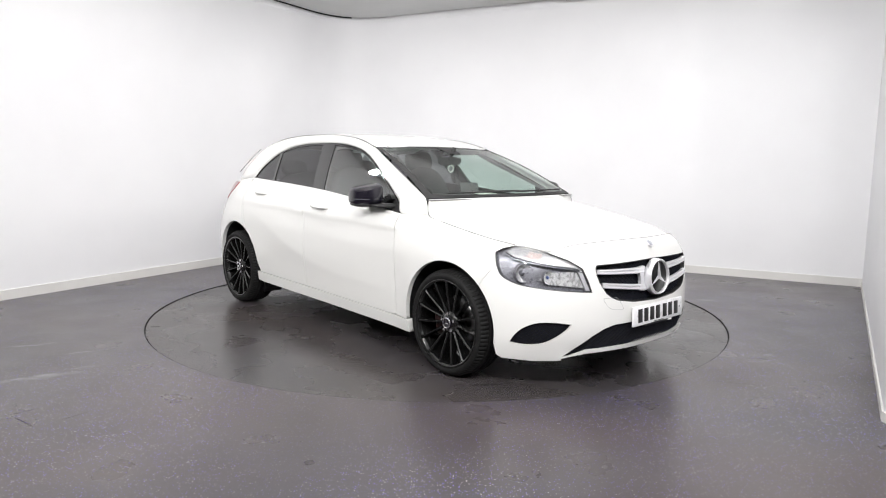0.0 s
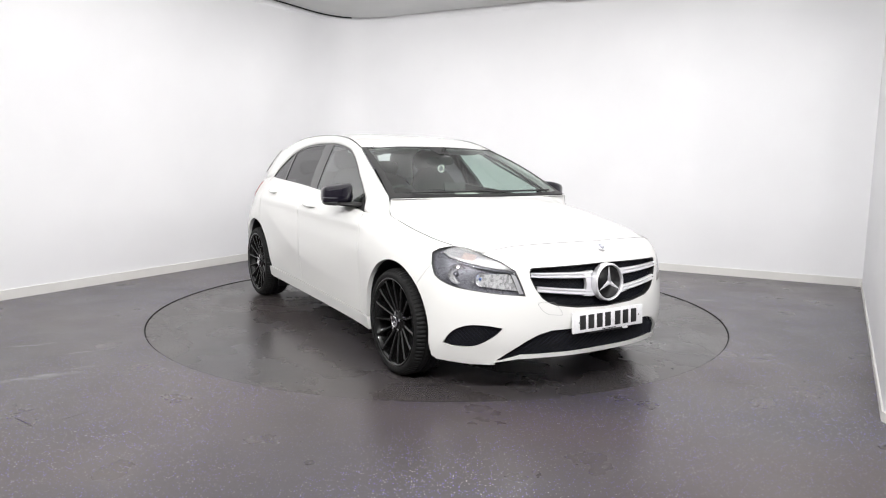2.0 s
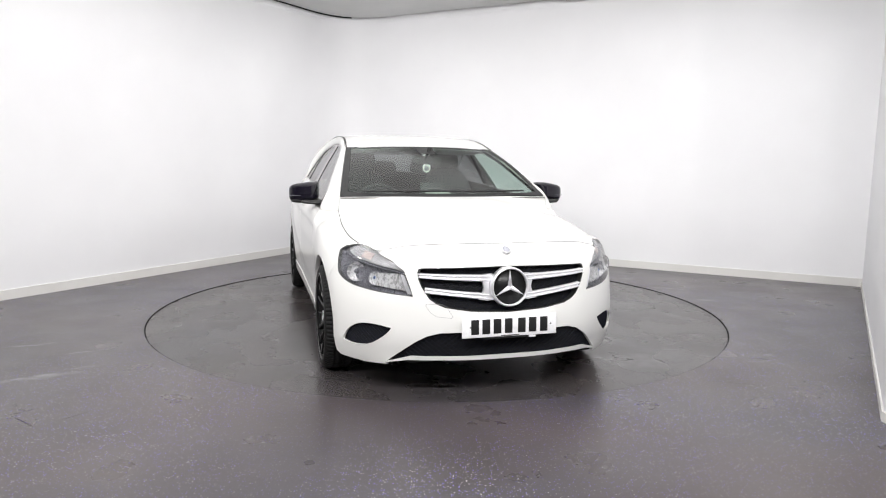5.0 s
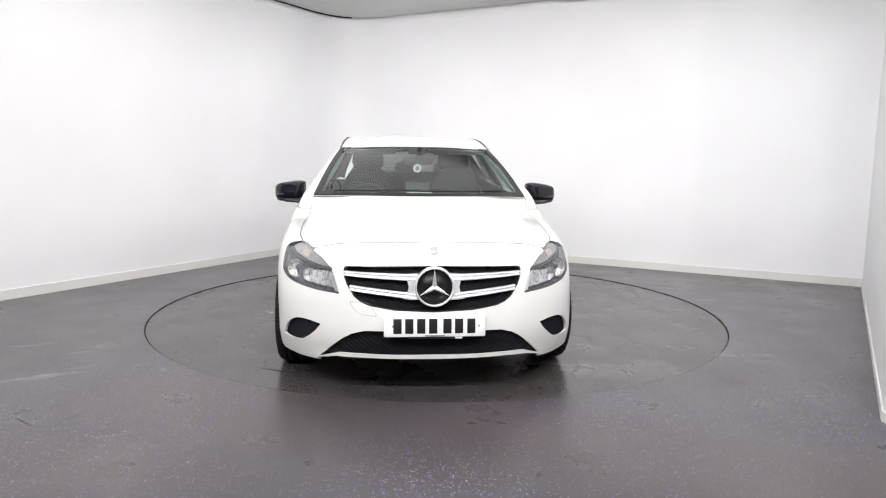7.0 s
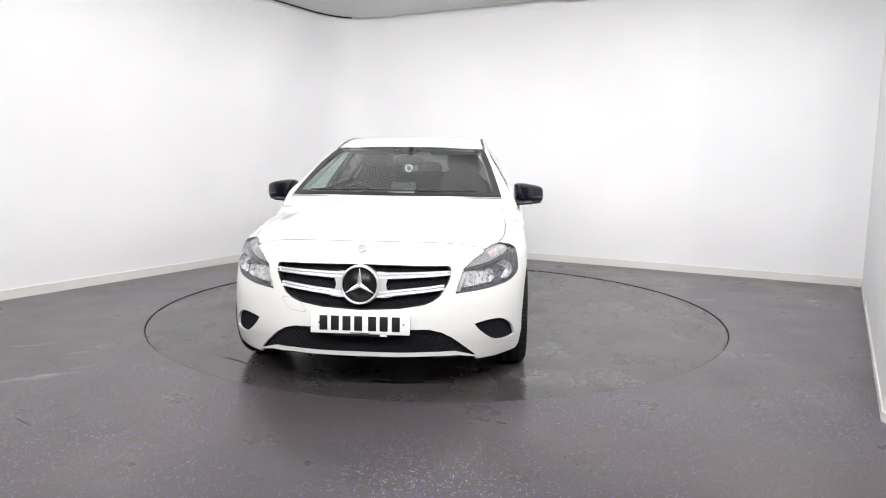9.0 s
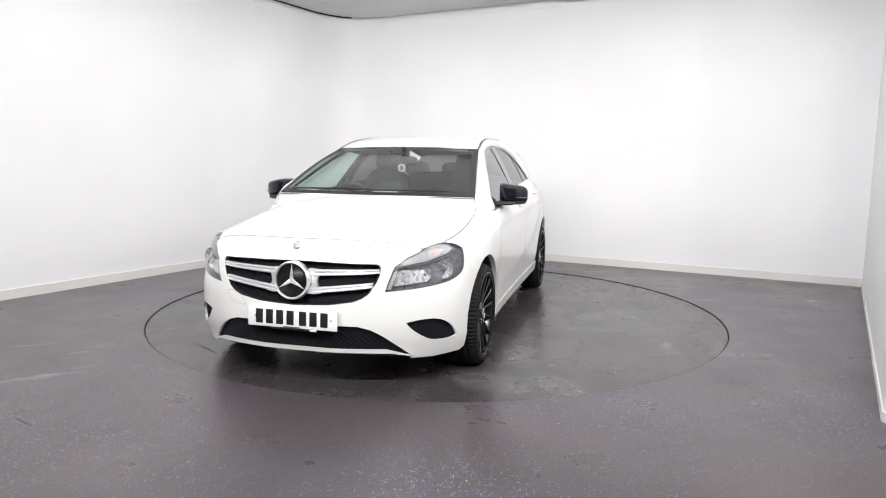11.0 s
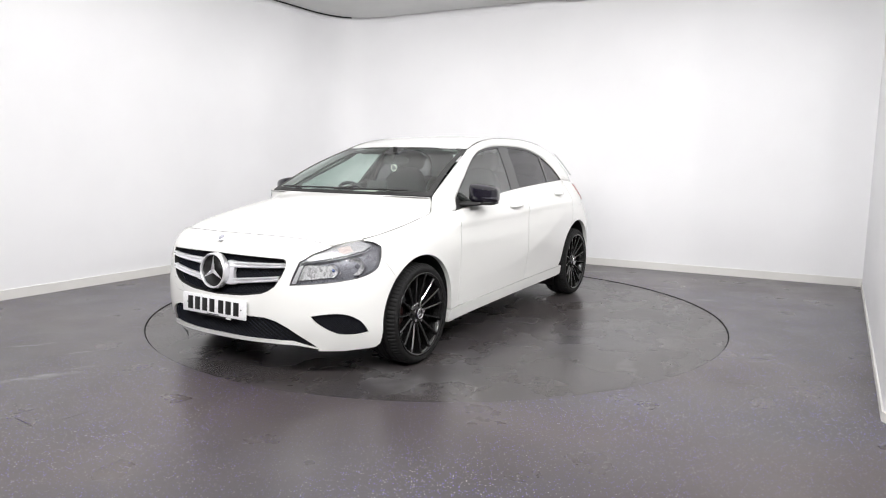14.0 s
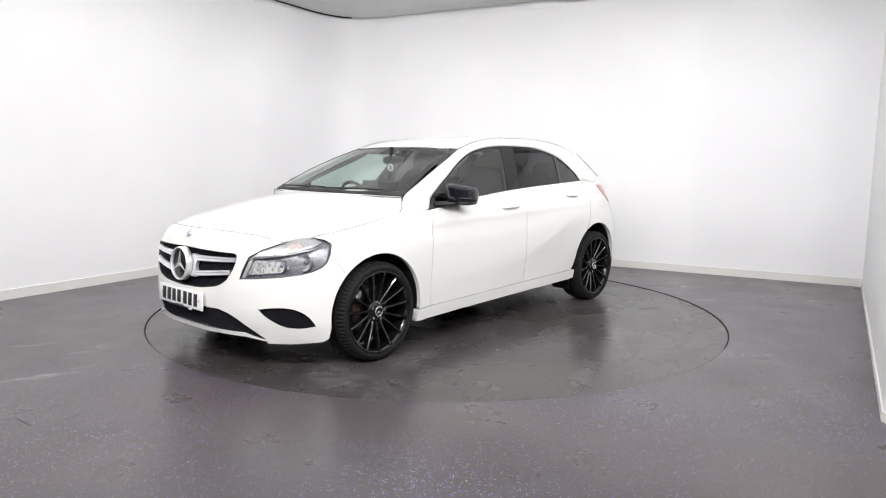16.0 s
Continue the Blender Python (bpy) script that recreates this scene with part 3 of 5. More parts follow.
def skin(surface, outer, holes=(), step=0.03, off=0.0, rim=0.012):
    """A panel: an outline with holes, filled with an even net, laid on a surface, its edges turned inwards."""
    loops = [resample([tuple(p) for p in lp], step * 0.6) for lp in (outer, *holes)]
    pts, edges = [], []
    for lp in loops:
        s = len(pts)
        pts += lp
        edges += [(s + i, s + (i + 1) % len(lp)) for i in range(len(lp))]
    nb = len(pts)
    arr = np.array(pts)
    lo, hi = arr.min(0), arr.max(0)
    gx, gy = np.arange(lo[0], hi[0], step), np.arange(lo[1], hi[1], step)
    grid = np.stack(np.meshgrid(gx, gy), -1).reshape(-1, 2)
    grid[:, 0] += (np.round((grid[:, 1] - lo[1]) / step) % 2) * step * 0.5
    keep = inside(loops[0], grid)
    for lp in loops[1:]:
        keep &= ~inside(lp, grid)
    grid = grid[keep]
    if len(grid):
        d = np.sqrt(((grid[:, None, :] - arr[None]) ** 2).sum(-1)).min(1)
        grid = grid[d > step * 0.45]
    verts, out_e, faces, *_ = delaunay_2d_cdt([Vector(p) for p in pts] + [Vector(p) for p in grid], edges, [], 0, 1e-7)
    v2 = np.array([tuple(v) for v in verts])
    tri = np.array([f for f in faces if len(f) == 3])
    mid = v2[tri].mean(1)
    ok = inside(loops[0], mid)
    for lp in loops[1:]:
        ok &= ~inside(lp, mid)
    tri = tri[ok]
    a, b, c = v2[tri[:, 0]], v2[tri[:, 1]], v2[tri[:, 2]]
    area = np.abs((b[:, 0] - a[:, 0]) * (c[:, 1] - a[:, 1]) - (b[:, 1] - a[:, 1]) * (c[:, 0] - a[:, 0]))
    longest = np.max([np.linalg.norm(a - b, axis=1), np.linalg.norm(b - c, axis=1), np.linalg.norm(c - a, axis=1)], axis=0)
    tri = tri[area / longest > 0.03 * step]
    top = surface(v2[:, 0], v2[:, 1], off)
    low = surface(v2[:, 0], v2[:, 1], off + rim)
    vs, fs = [tuple(p) for p in top], [tuple(map(int, f)) for f in tri]
    if rim:
        count = {}
        for f in fs:
            for a, b in zip(f, f[1:] + f[:1]):
                count[(a, b)] = 1
        border = [(a, b) for a, b in count if (b, a) not in count]
        ids = {}
        for a, b in border:
            for i in (a, b):
                if i not in ids:
                    ids[i] = len(vs), len(vs) + 1
                    vs += [tuple(top[i]), tuple(low[i])]
        for a, b in border:
            fs.append((ids[b][0], ids[a][0], ids[a][1], ids[b][1]))
    return mesh_of(vs, fs)


def outward(bm, centre=(0, 0, 0.6)):
    """Turn a panel so that most of it faces away from the car's middle."""
    c = Vector(centre)
    bm.normal_update()
    if sum(f.normal.dot(f.calc_center_median() - c) * f.calc_area() for f in bm.faces) < 0:
        bmesh.ops.reverse_faces(bm, faces=bm.faces)
    return bm


def mirrored(poly, s):
    return [(u * s, z) for u, z in poly] if s > 0 else [(-u, z) for u, z in poly][::-1]


car = tagged(new("car"), "white five-door hatchback with black alloy wheels on the turntable", "car")


def panel(name, outer, holes=(), mat=PAINT, parent=car, s=1, label="", **kw):
    bm = skin(band, mirrored(outer, s), [mirrored(h, s) for h in holes], **kw)
    return part(name, outward(bm), mat, parent, label)


# ---- outlines on the skin, for the left side ----
def on_skin(pts):
    return [(ux(x, z), z) for x, z in pts]


HEADLAMP = on_skin([(1.650, .753), (1.674, .690), (1.715, .630), (1.80, .590), (1.90, .572), (1.99, .561)]) + [(uy(.487, .553), .553), (uy(.500, .602), .602), (uy(.525, .683), .683),
           (uy(.575, .726), .726), (uy(.630, .758), .758)] + on_skin([(1.80, .781), (1.712, .787), (1.675, .775)])
FOG = on_skin([(2.020, .384), (1.965, .395), (1.897, .391), (1.838, .361), (1.800, .321), (1.775, .278), (1.83, .269), (1.891, .272), (1.930, .286), (1.973, .319), (2.003, .352)])
LAMP_LOW = [tuple(p) for p in spline(HEADLAMP[1:6], 16)]
LAMP_EDGE = HEADLAMP[0:1] + LAMP_LOW + HEADLAMP[6:9] + [tuple(p) for p in spline(HEADLAMP[8:14], 18)][1:]
FOG = [tuple(p) for p in spline(FOG[0:6], 16)][:-1] + [tuple(p) for p in spline(FOG[5:] + FOG[:1], 16)][:-1]
ARCH_C, ARCH_R = (1.332, 0.310), 0.364
REAR_C, REAR_R = (-1.345, 0.333), 0.370


def arc(c, r, a0, a1, n=26):
    return [(c[0] + r * math.cos(radians(a)), c[1] + r * math.sin(radians(a))) for a in np.linspace(a0, a1, n)]


GRILLE_HALF = [(0.0, .706), (.25, .704), (.440, .700), (.458, .695), (.464, .680), (.462, .645), (.447, .604), (.410, .544), (.375, .518), (.330, .500), (.20, .480), (0.0, .470)]
LOWER_HALF = [(0.0, .372), (.20, .372), (.355, .370), (.42, .352), (.475, .318), (.53, .268), (.585, .214), (.60, .198), (.56, .206), (.487, .236), (.371, .238), (.195, .236), (0.0, .236)]


def both_sides(half):
    return [(uy(y, z) if y else 0.0, z) for y, z in half] + [(-uy(y, z), z) for y, z in half[::-1] if y]


GRILLE, LOWER = both_sides(GRILLE_HALF), both_sides(LOWER_HALF)
HOOD_SIDE = [(1.712, .790), (1.60, .8045), (1.50, .819), (1.40, .834), (1.30, .850), (1.217, .863), (1.12, .878), (1.045, .889)]
SEAM_FRONT = [(0.0, .817), (.20, .8155), (.38, .809), (.50, .797), (.56, .784), (.610, .768)]

# front bumper, one piece from arch to arch
right_half = [(uy(y, z) if y else 0.0, z) for y, z in SEAM_FRONT] + HEADLAMP[10:5:-1] + LAMP_LOW[::-1] + on_skin([(1.5975, .5752)]) \
    + on_skin(arc(ARCH_C, ARCH_R, 43, -8)) + on_skin([(1.700, .198), (1.724, .180), (1.86, .172), (1.965, .177)]) + [(uy(.60, .190), .190), (uy(.50, .215), .215), (uy(.3, .226), .226), (0.0, .228)]
bumper = panel("front_bumper", right_half + [(-u, z) for u, z in right_half[::-1] if u], (GRILLE, LOWER, FOG, mirrored(FOG, -1)), step=0.024, rim=0.014)

# chin strip under the lower grille
LIP = [(0.0, .241), (.195, .241), (.371, .243), (.487, .240), (.56, .214), (.606, .192), (.50, .217), (.371, .222), (.195, .220), (0.0, .218)]
panel("chin_strip", both_sides(LIP), parent=bumper, step=0.02, off=-0.012, rim=0.012, label="white painted lip under the lower grille")


# round-cornered tow eye cover: a fine outline
TOW = [(-.425, .520), (-.345, .520), (-.325, .505), (-.292, .455), (-.30, .447), (-.375, .455), (-.405, .475), (-.428, .510)]
tow = [(uy(y, z), z) for y, z in TOW]
tow_in = [(u + (np.mean([q[0] for q in tow]) - u) * .035, z + (.485 - z) * .045) for u, z in tow]
panel("tow_eye_cover", tow, [tow_in], mat=material("fine_gap", g(0.25), 0.6), parent=bumper, off=-0.0008, rim=0.0, step=0.01)


# ---- open grilles: dark pans with a diamond net in front ----
def net(poly, off, pitch, bar, tall=1.0):
    """Crossed slanting bars, cut to an outline, on the skin."""
    p = np.array(poly)
    lo, hi = p.min(0), p.max(0)
    bm = bmesh.new()
    h = hi[1] - lo[1]
    for slant in (1, -1):
        c = lo[0] - h / tall
        while c < hi[0] + h / tall:
            n = max(8, int(h / 0.008))
            zs = np.linspace(lo[1], hi[1], n)
            us = c + slant * (zs - lo[1]) / tall + (0 if slant > 0 else h / tall)
            ok = inside(poly, np.stack([us, zs], -1))
            run = []
            for k in range(n + 1):
                if k < n and ok[k]:
                    run.append(k)
                    continue
                if len(run) > 1:
                    uu, zz = us[run], zs[run]
                    rows = [band(uu - bar, zz, off + 0.006), band(uu, zz, off), band(uu + bar, zz, off + 0.006)]
                    vs = [[bm.verts.new(q) for q in r] for r in rows]
                    for r in range(2):
                        for j in range(len(run) - 1):
                            bm.faces.new((vs[r][j], vs[r + 1][j], vs[r + 1][j + 1], vs[r][j + 1]))
                run = []
            c += pitch
    return outward(bm)


lower = panel("lower_grille", LOWER, mat=DARK_CAVITY, parent=bumper, off=0.035, rim=0.0, step=0.04, label="black diamond mesh intake under the number plate")
part("mesh", net([(u * 1.01, .304 + (z - .304) * 1.14) for u, z in LOWER], 0.011, 0.034, 0.0035, 0.8), MESH_BLACK, lower)
FOG_MID = np.mean(FOG, axis=0)
for s in (1, -1):
    f = panel("fog_grille", FOG, mat=DARK_CAVITY, parent=bumper, s=s, off=0.03, rim=0.0, step=0.03, label="black mesh corner intake")
    part("mesh", net([(u + (u - s * FOG_MID[0]) * .06, z + (z - FOG_MID[1]) * .08) for u, z in mirrored(FOG, s)], 0.016, 0.026, 0.0035, 0.9), MESH_BLACK, f)
grille = panel("grille", GRILLE, mat=DARK_CAVITY, off=0.04, rim=0.0, step=0.04, label="black radiator grille with two chrome slats each side")
part("mesh", net(GRILLE, 0.026, 0.030, 0.0030, 0.7), MESH_BLACK, grille)
panel("grille_surround", GRILLE, [[(u * 0.984, 0.593 + (z - 0.593) * 0.962) for u, z in GRILLE]], mat=TRIM_BLACK, parent=grille, off=0.002, rim=0.03, step=0.02)


def slat(y0, y1, zin, zout, hin, hout):
    """A chrome slat from the emblem outwards: two bright lips with a dark groove."""
    bm = bmesh.new()
    prof = [(-.5, .020), (-.5, .004), (-.30, -.004), (-.14, .002), (0, .008), (.14, .002), (.30, -.004), (.5, .004), (.5, .020)]
    rows = []
    for k in range(17):
        s = k / 16
        y, zc, h = y0 + (y1 - y0) * s, zin + (zout - zin) * s, hin + (hout - hin) * s
        u = uy(y, zc)
        rows.append([bm.verts.new(band(u, zc + a * h, -0.002 + d)[0]) for a, d in prof])
    for r, q in zip(rows, rows[1:]):
        for j in range(len(prof) - 1):
            bm.faces.new((r[j], q[j], q[j + 1], r[j + 1]))
    bm.faces.new(rows[-1])
    return outward(bm)


for s in (1, -1):
    part("slat", slat(s * .08, s * .461, .645, .661, .036, .024), CHROME, grille, "bright chrome slat")
    part("slat", slat(s * .08, s * .432, .549, .588, .032, .028), CHROME, grille, "bright chrome slat")


for s in (1, -1):
    bracket = [(s * y, z) for y, z in [(.08, .668), (.115, .667), (.165, .661), (.140, .640), (.130, .600), (.138, .566), (.160, .540), (.115, .534), (.08, .536)]]
    part("emblem_bracket", outward(skin(band, [(uy(y, z), z) for y, z in bracket][::s], step=0.014, off=-0.001, rim=0.02)), CHROME, grille, "chrome bracket that joins the slats to the emblem")


# ---- lathe and the round emblem ----
def lathe(profile, n=48, axis="y", close=False):
    """Turn a list of (radius, along) round an axis."""
    bm = bmesh.new()
    rings = []
    for r, a in profile:
        ring = []
        for i in range(n):
            c, s_ = math.cos(2 * math.pi * i / n) * r, math.sin(2 * math.pi * i / n) * r
            ring.append(bm.verts.new((c, a, s_) if axis == "y" else (a, c, s_)))
        rings.append(ring)
    if close:
        rings.append(rings[0])
    for p, q in zip(rings, rings[1:]):
        for i in range(n):
            bm.faces.new((p[i], p[(i + 1) % n], q[(i + 1) % n], q[i]))
    bmesh.ops.remove_doubles(bm, verts=bm.verts, dist=1e-5)
    bmesh.ops.recalc_face_normals(bm, faces=bm.faces)
    return bm


def arms(r, w, thick):
    """Three tapering arms with a ridge, in the plane across x."""
    bm = bmesh.new()
    for a in (90, 210, 330):
        d, e = Vector((0, math.cos(radians(a)), math.sin(radians(a)))), Vector((0, -math.sin(radians(a)), math.cos(radians(a))))
        tip, l, r_, b = d * r, e * w - d * w * 0.2, -e * w - d * w * 0.2, Vector((thick, 0, 0))
        vs = [bm.verts.new(v) for v in (tip, l, r_, b)]
        for f in ((0, 1, 3), (2, 0, 3), (1, 2, 3)):
            bm.faces.new([vs[i] for i in f])
    bmesh.ops.recalc_face_normals(bm, faces=bm.faces)
    return bm


emblem = part("emblem", lathe([(0.0, -.004), (.091, -.006), (.091, -.02), (0.0, -.02)], 48, "x"), DISC_BLACK, grille, "round black emblem with a chrome ring", loc=pose(2.174, 0, .605, 0, -4, 0))
part("ring", lathe([(.090, -.012), (.090, .004), (.0925, .010), (.097, .011), (.101, .004), (.104, -.030), (.087, -.030)], 56, "x"), CHROME, emblem)
part("star_shape", arms(.092, .0135, .016), CHROME, emblem)
badge = part("bonnet_badge", lathe([(0.0, .004), (.020, .003), (.0205, .005), (.0255, .004), (.027, -.004)], 36, "x"), CHROME, bumper, "small round chrome badge", loc=pose(2.103, 0, .789, 0, -48, 0))
part("badge_disc", lathe([(0.0, .0052), (.019, .0048), (.019, .002)], 30, "x"), material("badge_grey", (0.35, 0.36, 0.40), 0.3), badge)

# ---- number plate ----
plate = part("number_plate", boxed((-.006, -.26, -.0555), (.006, .26, .0555), 0.004), PLATE_WHITE, bumper, "white front number plate with black bars", loc=pose(2.178, 0.003, .404, 0, -3, 0))
for yc in (-.191, -.131, -.070, -.009, .064, .124, .187):
    part("bar", boxed((.0045, yc - .021, -.038), (.0075, yc + .021, .038), 0.001), INK, plate)
part("maker_strip", boxed((.0045, -.05, -.0515), (.0070, .05, -.0475)), INK, plate)
part("plate_holder", boxed((-.02, -.14, -.066), (.002, .14, -.050), .002), TRIM_BLACK, plate)
part("holder_tab", boxed((.0, .105, -.066), (.006, .142, -.056), .001), PLATE_WHITE, plate)
for y in (-.215, .226):
    part("screw", lathe([(0, .010), (.004, .009), (.005, .006)], 10, "x"), STEEL, plate, loc=pose(0, y, 0))


# ---- headlamps ----
def bowl(r, depth):
    return lathe([(r * i / 5, depth * ((i / 5) ** 2 - 1)) for i in range(6)], 14, "x")


DIVIDER = [(uy(.512, .655), .655), (uy(.56, .676), .676)] + on_skin([(1.90, .692), (1.82, .708), (1.745, .726), (1.700, .752)])
for s in (1, -1):
    lamp_ob = panel("headlamp", LAMP_EDGE, mat=LAMP_GREY, s=s, off=0.040, rim=-0.036, step=0.03, label="clear headlamp with chrome reflectors and a ribbed upper strip")
    edge = [(u + (np.mean([q[0] for q in HEADLAMP]) - u) * 0.006, z + (.67 - z) * 0.013) for u, z in LAMP_EDGE]
    panel("lamp_seal", LAMP_EDGE, [edge], mat=LAMP_SEAL, parent=lamp_ob, s=s, off=0.002, rim=0.02, step=0.015)
    panel("lens", LAMP_EDGE, mat=LENS_GLASS, parent=lamp_ob, s=s, off=0.0, rim=0.0, step=0.03, label="clear curved lamp lens")
    upper = DIVIDER + [HEADLAMP[k] for k in (12, 11, 10, 9, 8)]
    up = [(u, z + (0.006 if k < len(DIVIDER) else -0.008)) for k, (u, z) in enumerate(upper)]
    panel("indicator_strip", up, mat=LAMP_CLEAR, parent=lamp_ob, s=s, off=0.022, rim=0.03, step=0.012, label="ribbed clear indicator strip")
    panel("indicator_bulb", [(ux(1.865, .715), .715), (ux(1.80, .728), .728), (ux(1.80, .760), .760), (ux(1.865, .748), .748)], mat=AMBER, parent=lamp_ob, s=s, off=0.019, rim=0.01, step=0.02)
    panel("brow", DIVIDER + [(u, z - 0.0045) for u, z in DIVIDER[::-1]], mat=LAMP_GREY, parent=lamp_ob, s=s, off=0.010, rim=0.02, step=0.015)
    inner_fin = [(uy(.495, .562), .562), (uy(.515, .562), .562), (uy(.545, .660), .660), (uy(.530, .668), .668)]
    panel("inner_fin", inner_fin, mat=CHROME, parent=lamp_ob, s=s, off=0.012, rim=0.02, step=0.012)
    wedge = [(uy(.520, .575), .575), (ux(1.93, .592), .592), (ux(1.885, .612), .612), (ux(1.895, .650), .650), (uy(.565, .662), .662), (uy(.548, .655), .655)]
    panel("inner_reflector", wedge, mat=FACET_GLINTS, parent=lamp_ob, s=s, off=0.026, rim=0.02, step=0.012, label="silvered wedge reflector")
    for x, z, r in ((1.925, .628, .036), (1.812, .648, .050)):
        u = ux(x, z)
        p, q = band(s * u, z, 0.020)[0], band(s * u, z, 0.1)[0]
        d = Vector((1.0, 0.28 * s, 0.05)).normalized()
        b = part("reflector", bowl(r, .6 * r), FACET_GLINTS, lamp_ob, "faceted chrome reflector bowl", smooth=False, loc=Matrix.Translation(p) @ d.to_track_quat("X", "Z").to_matrix().to_4x4())
        part("bulb", lathe([(0, -.006), (.010, -.009), (.014, -.018), (.014, -.04)], 16, "x"), BLUE_LENS if x > 1.9 else LAMP_GREY, b)
        part("bezel", lathe([(r * .98, -.004), (r * 1.02, .003), (r * 1.06, .002), (r * 1.08, -.02)], 32, "x"), LAMP_GREY, b)

# ---- bonnet ----
cowl = spline([(.995, .712, 1.003), (1.07, .55, 1.008), (1.12, .30, 1.010), (1.135, 0, 1.010)], 22)
BON_EDGE = np.array([band(ux(x, z), z)[0] for x, z in HOOD_SIDE] + [(.990, .722, .930), (.995, .712, 1.000)])
side_line = spline(BON_EDGE, 42)
front_line = spline([band(ux(1.712, .790), .790)[0], band(uy(.700, .789), .789)[0], band(uy(.630, .772), .772)[0]] + [band(uy(y, z) if y else 0.0, z)[0] for y, z in SEAM_FRONT[4::-1]], 22)


def bonnet_mesh():
    """Rows from the front seam to the windscreen; crowned across, with a soft ridge each side."""
    bm = bmesh.new()
    rows = []
    n, m = 42, 22
    length = np.linspace(0, 1, n)
    mid_z = pchip([0, .08, .2, .45, .75, 1], [.818, .846, .872, .922, .974, 1.010])
    mid_x = np.linspace(front_line[-1][0], cowl[-1][0], n)
    for i in range(n):
        s = length[i]
        e, c = side_line[i], np.array((mid_x[i], 0, float(mid_z(s))))
        half = []
        for j in range(m):
            v = j / (m - 1)
            f0, f1 = front_line[j], cowl[j]
            y = e[1] * (1 - v) if 0 < i < n - 1 else (f0[1] if i == 0 else f1[1])
            base = f0 * (1 - s) + f1 * s
            a = 1 - abs(y) / e[1]
            x = e[0] + (c[0] - e[0]) * (1 - (1 - a) ** 2.2)
            z = e[2] + (c[2] - e[2]) * (1 - (1 - a) ** 3.0)
            z += 0.006 * math.exp(-((a - .30) / .10) ** 2) * math.sin(math.pi * s) ** 0.5
            p = np.array((x, y, z))
            w = max(0.0, 1 - s / 0.06) if s < .5 else max(0.0, 1 - (1 - s) / 0.05)
            q = f0 if s < .5 else f1
            half.append(p * (1 - w) + q * w)
        rows.append([bm.verts.new(p) for p in half] + [bm.verts.new((p[0], -p[1], p[2])) for p in half[-2::-1]])
    for r, q in zip(rows, rows[1:]):
        for j in range(len(r) - 1):
            bm.faces.new((r[j], r[j + 1], q[j + 1], q[j]))
    border = [e for e in bm.edges if len(e.link_faces) == 1]
    bm.normal_update()
    made = bmesh.ops.extrude_edge_only(bm, edges=border)["geom"]
    bmesh.ops.split_edges(bm, edges=[e for e in border if e.is_valid])
    for v in made:
        if isinstance(v, bmesh.types.BMVert):
            v.co.z -= 0.018
            v.co.y *= 0.995
            v.co.x -= 0.006
    bmesh.ops.recalc_face_normals(bm, faces=bm.faces)
    return outward(bm)


bonnet = part("bonnet", bonnet_mesh(), PAINT, car)
for v in bonnet.data.vertices:
    v.co.z -= 0.001
# black strips in the shut lines
def ribbon(points, width, down, mat, name, parent, n=60, label="", lift=0.0):
    p = spline(points, n)
    bm = bmesh.new()
    rows = []
    for i in range(n):
        t_ = Vector(p[min(i + 1, n - 1)] - p[max(i - 1, 0)]).normalized()
        s_ = t_.cross(Vector(down)).normalized()
        p[i] = p[i] + np.array(down) * lift
        rows.append([bm.verts.new(Vector(p[i]) + s_ * width * k) for k in (-.5, .5)])
    for r, q in zip(rows, rows[1:]):
        bm.faces.new((r[0], r[1], q[1], q[0]))
    return part(name, bm, mat, parent, label)


ribbon([tuple(p) for p in (side_line[::4].tolist() + [side_line[-1].tolist()])], .0045, (0, .5, .9), SEAL, "shut_line", bonnet, lift=0.0022)
ribbon([(p[0], -p[1], p[2]) for p in (side_line[::4].tolist() + [side_line[-1].tolist()])], .0045, (0, -.5, .9), SEAL, "shut_line", bonnet, lift=0.0022)
seam = front_line[6:].tolist()
ribbon([(p[0] + .001, p[1], p[2] + .001) for p in seam + [(q[0], -q[1], q[2]) for q in seam[-2::-1]]], .003, (.7, 0, .7), SEAL, "shut_line", bonnet, lift=0.0022)

# ---- wings, doors, quarters, sills ----
GAPW = 0.0028
WING = on_skin([(1.5955, .5768), (1.6722, .6915)]) + HEADLAMP[0:1] + [HEADLAMP[13], HEADLAMP[12]] + on_skin(HOOD_SIDE[1:] + [(.985, .905), (.93, .906), (.866, .908), (.862, .84), (.858, .70), (.857, .55), (.8575, .272)]) \
    + on_skin([(.965, .268)]) + on_skin(arc(ARCH_C, ARCH_R, 187, 44))
BELT = pchip([-1.30, -0.246, 0.263, 0.89], [1.076, 1.025, .984, .908])
SILL_TOP = pchip([-1.1, 1.1], [.318, .260])


def belt_pts(x0, x1, n=12):
    return [(x, float(BELT(x))) for x in np.linspace(x0, x1, n)]


FRONT_DOOR = on_skin([(.861 - GAPW, .907), (.857 - GAPW, .84), (.853, .70), (.852, .55), (.8525, .276)] + [(x, float(SILL_TOP(x)) + .004) for x in np.linspace(.80, -.232, 12)] + [(-.236, .53), (-.222, .75), (-.238, .88)] + belt_pts(-.262, .855))
REAR_DOOR = on_skin([(-.243, .88), (-.228, .75), (-.242, .53), (-.238, float(SILL_TOP(-.238)) + .004)] + [(x, float(SILL_TOP(x)) + .004) for x in np.linspace(-.30, -.93, 8)] +
                    [(-.962, .36)] + arc(REAR_C, REAR_R, 12, 58, 12) + [(-1.19, .74), (-1.20, .78), (-1.235, .90), (-1.245, 1.0)] + belt_pts(-1.248, -.268))
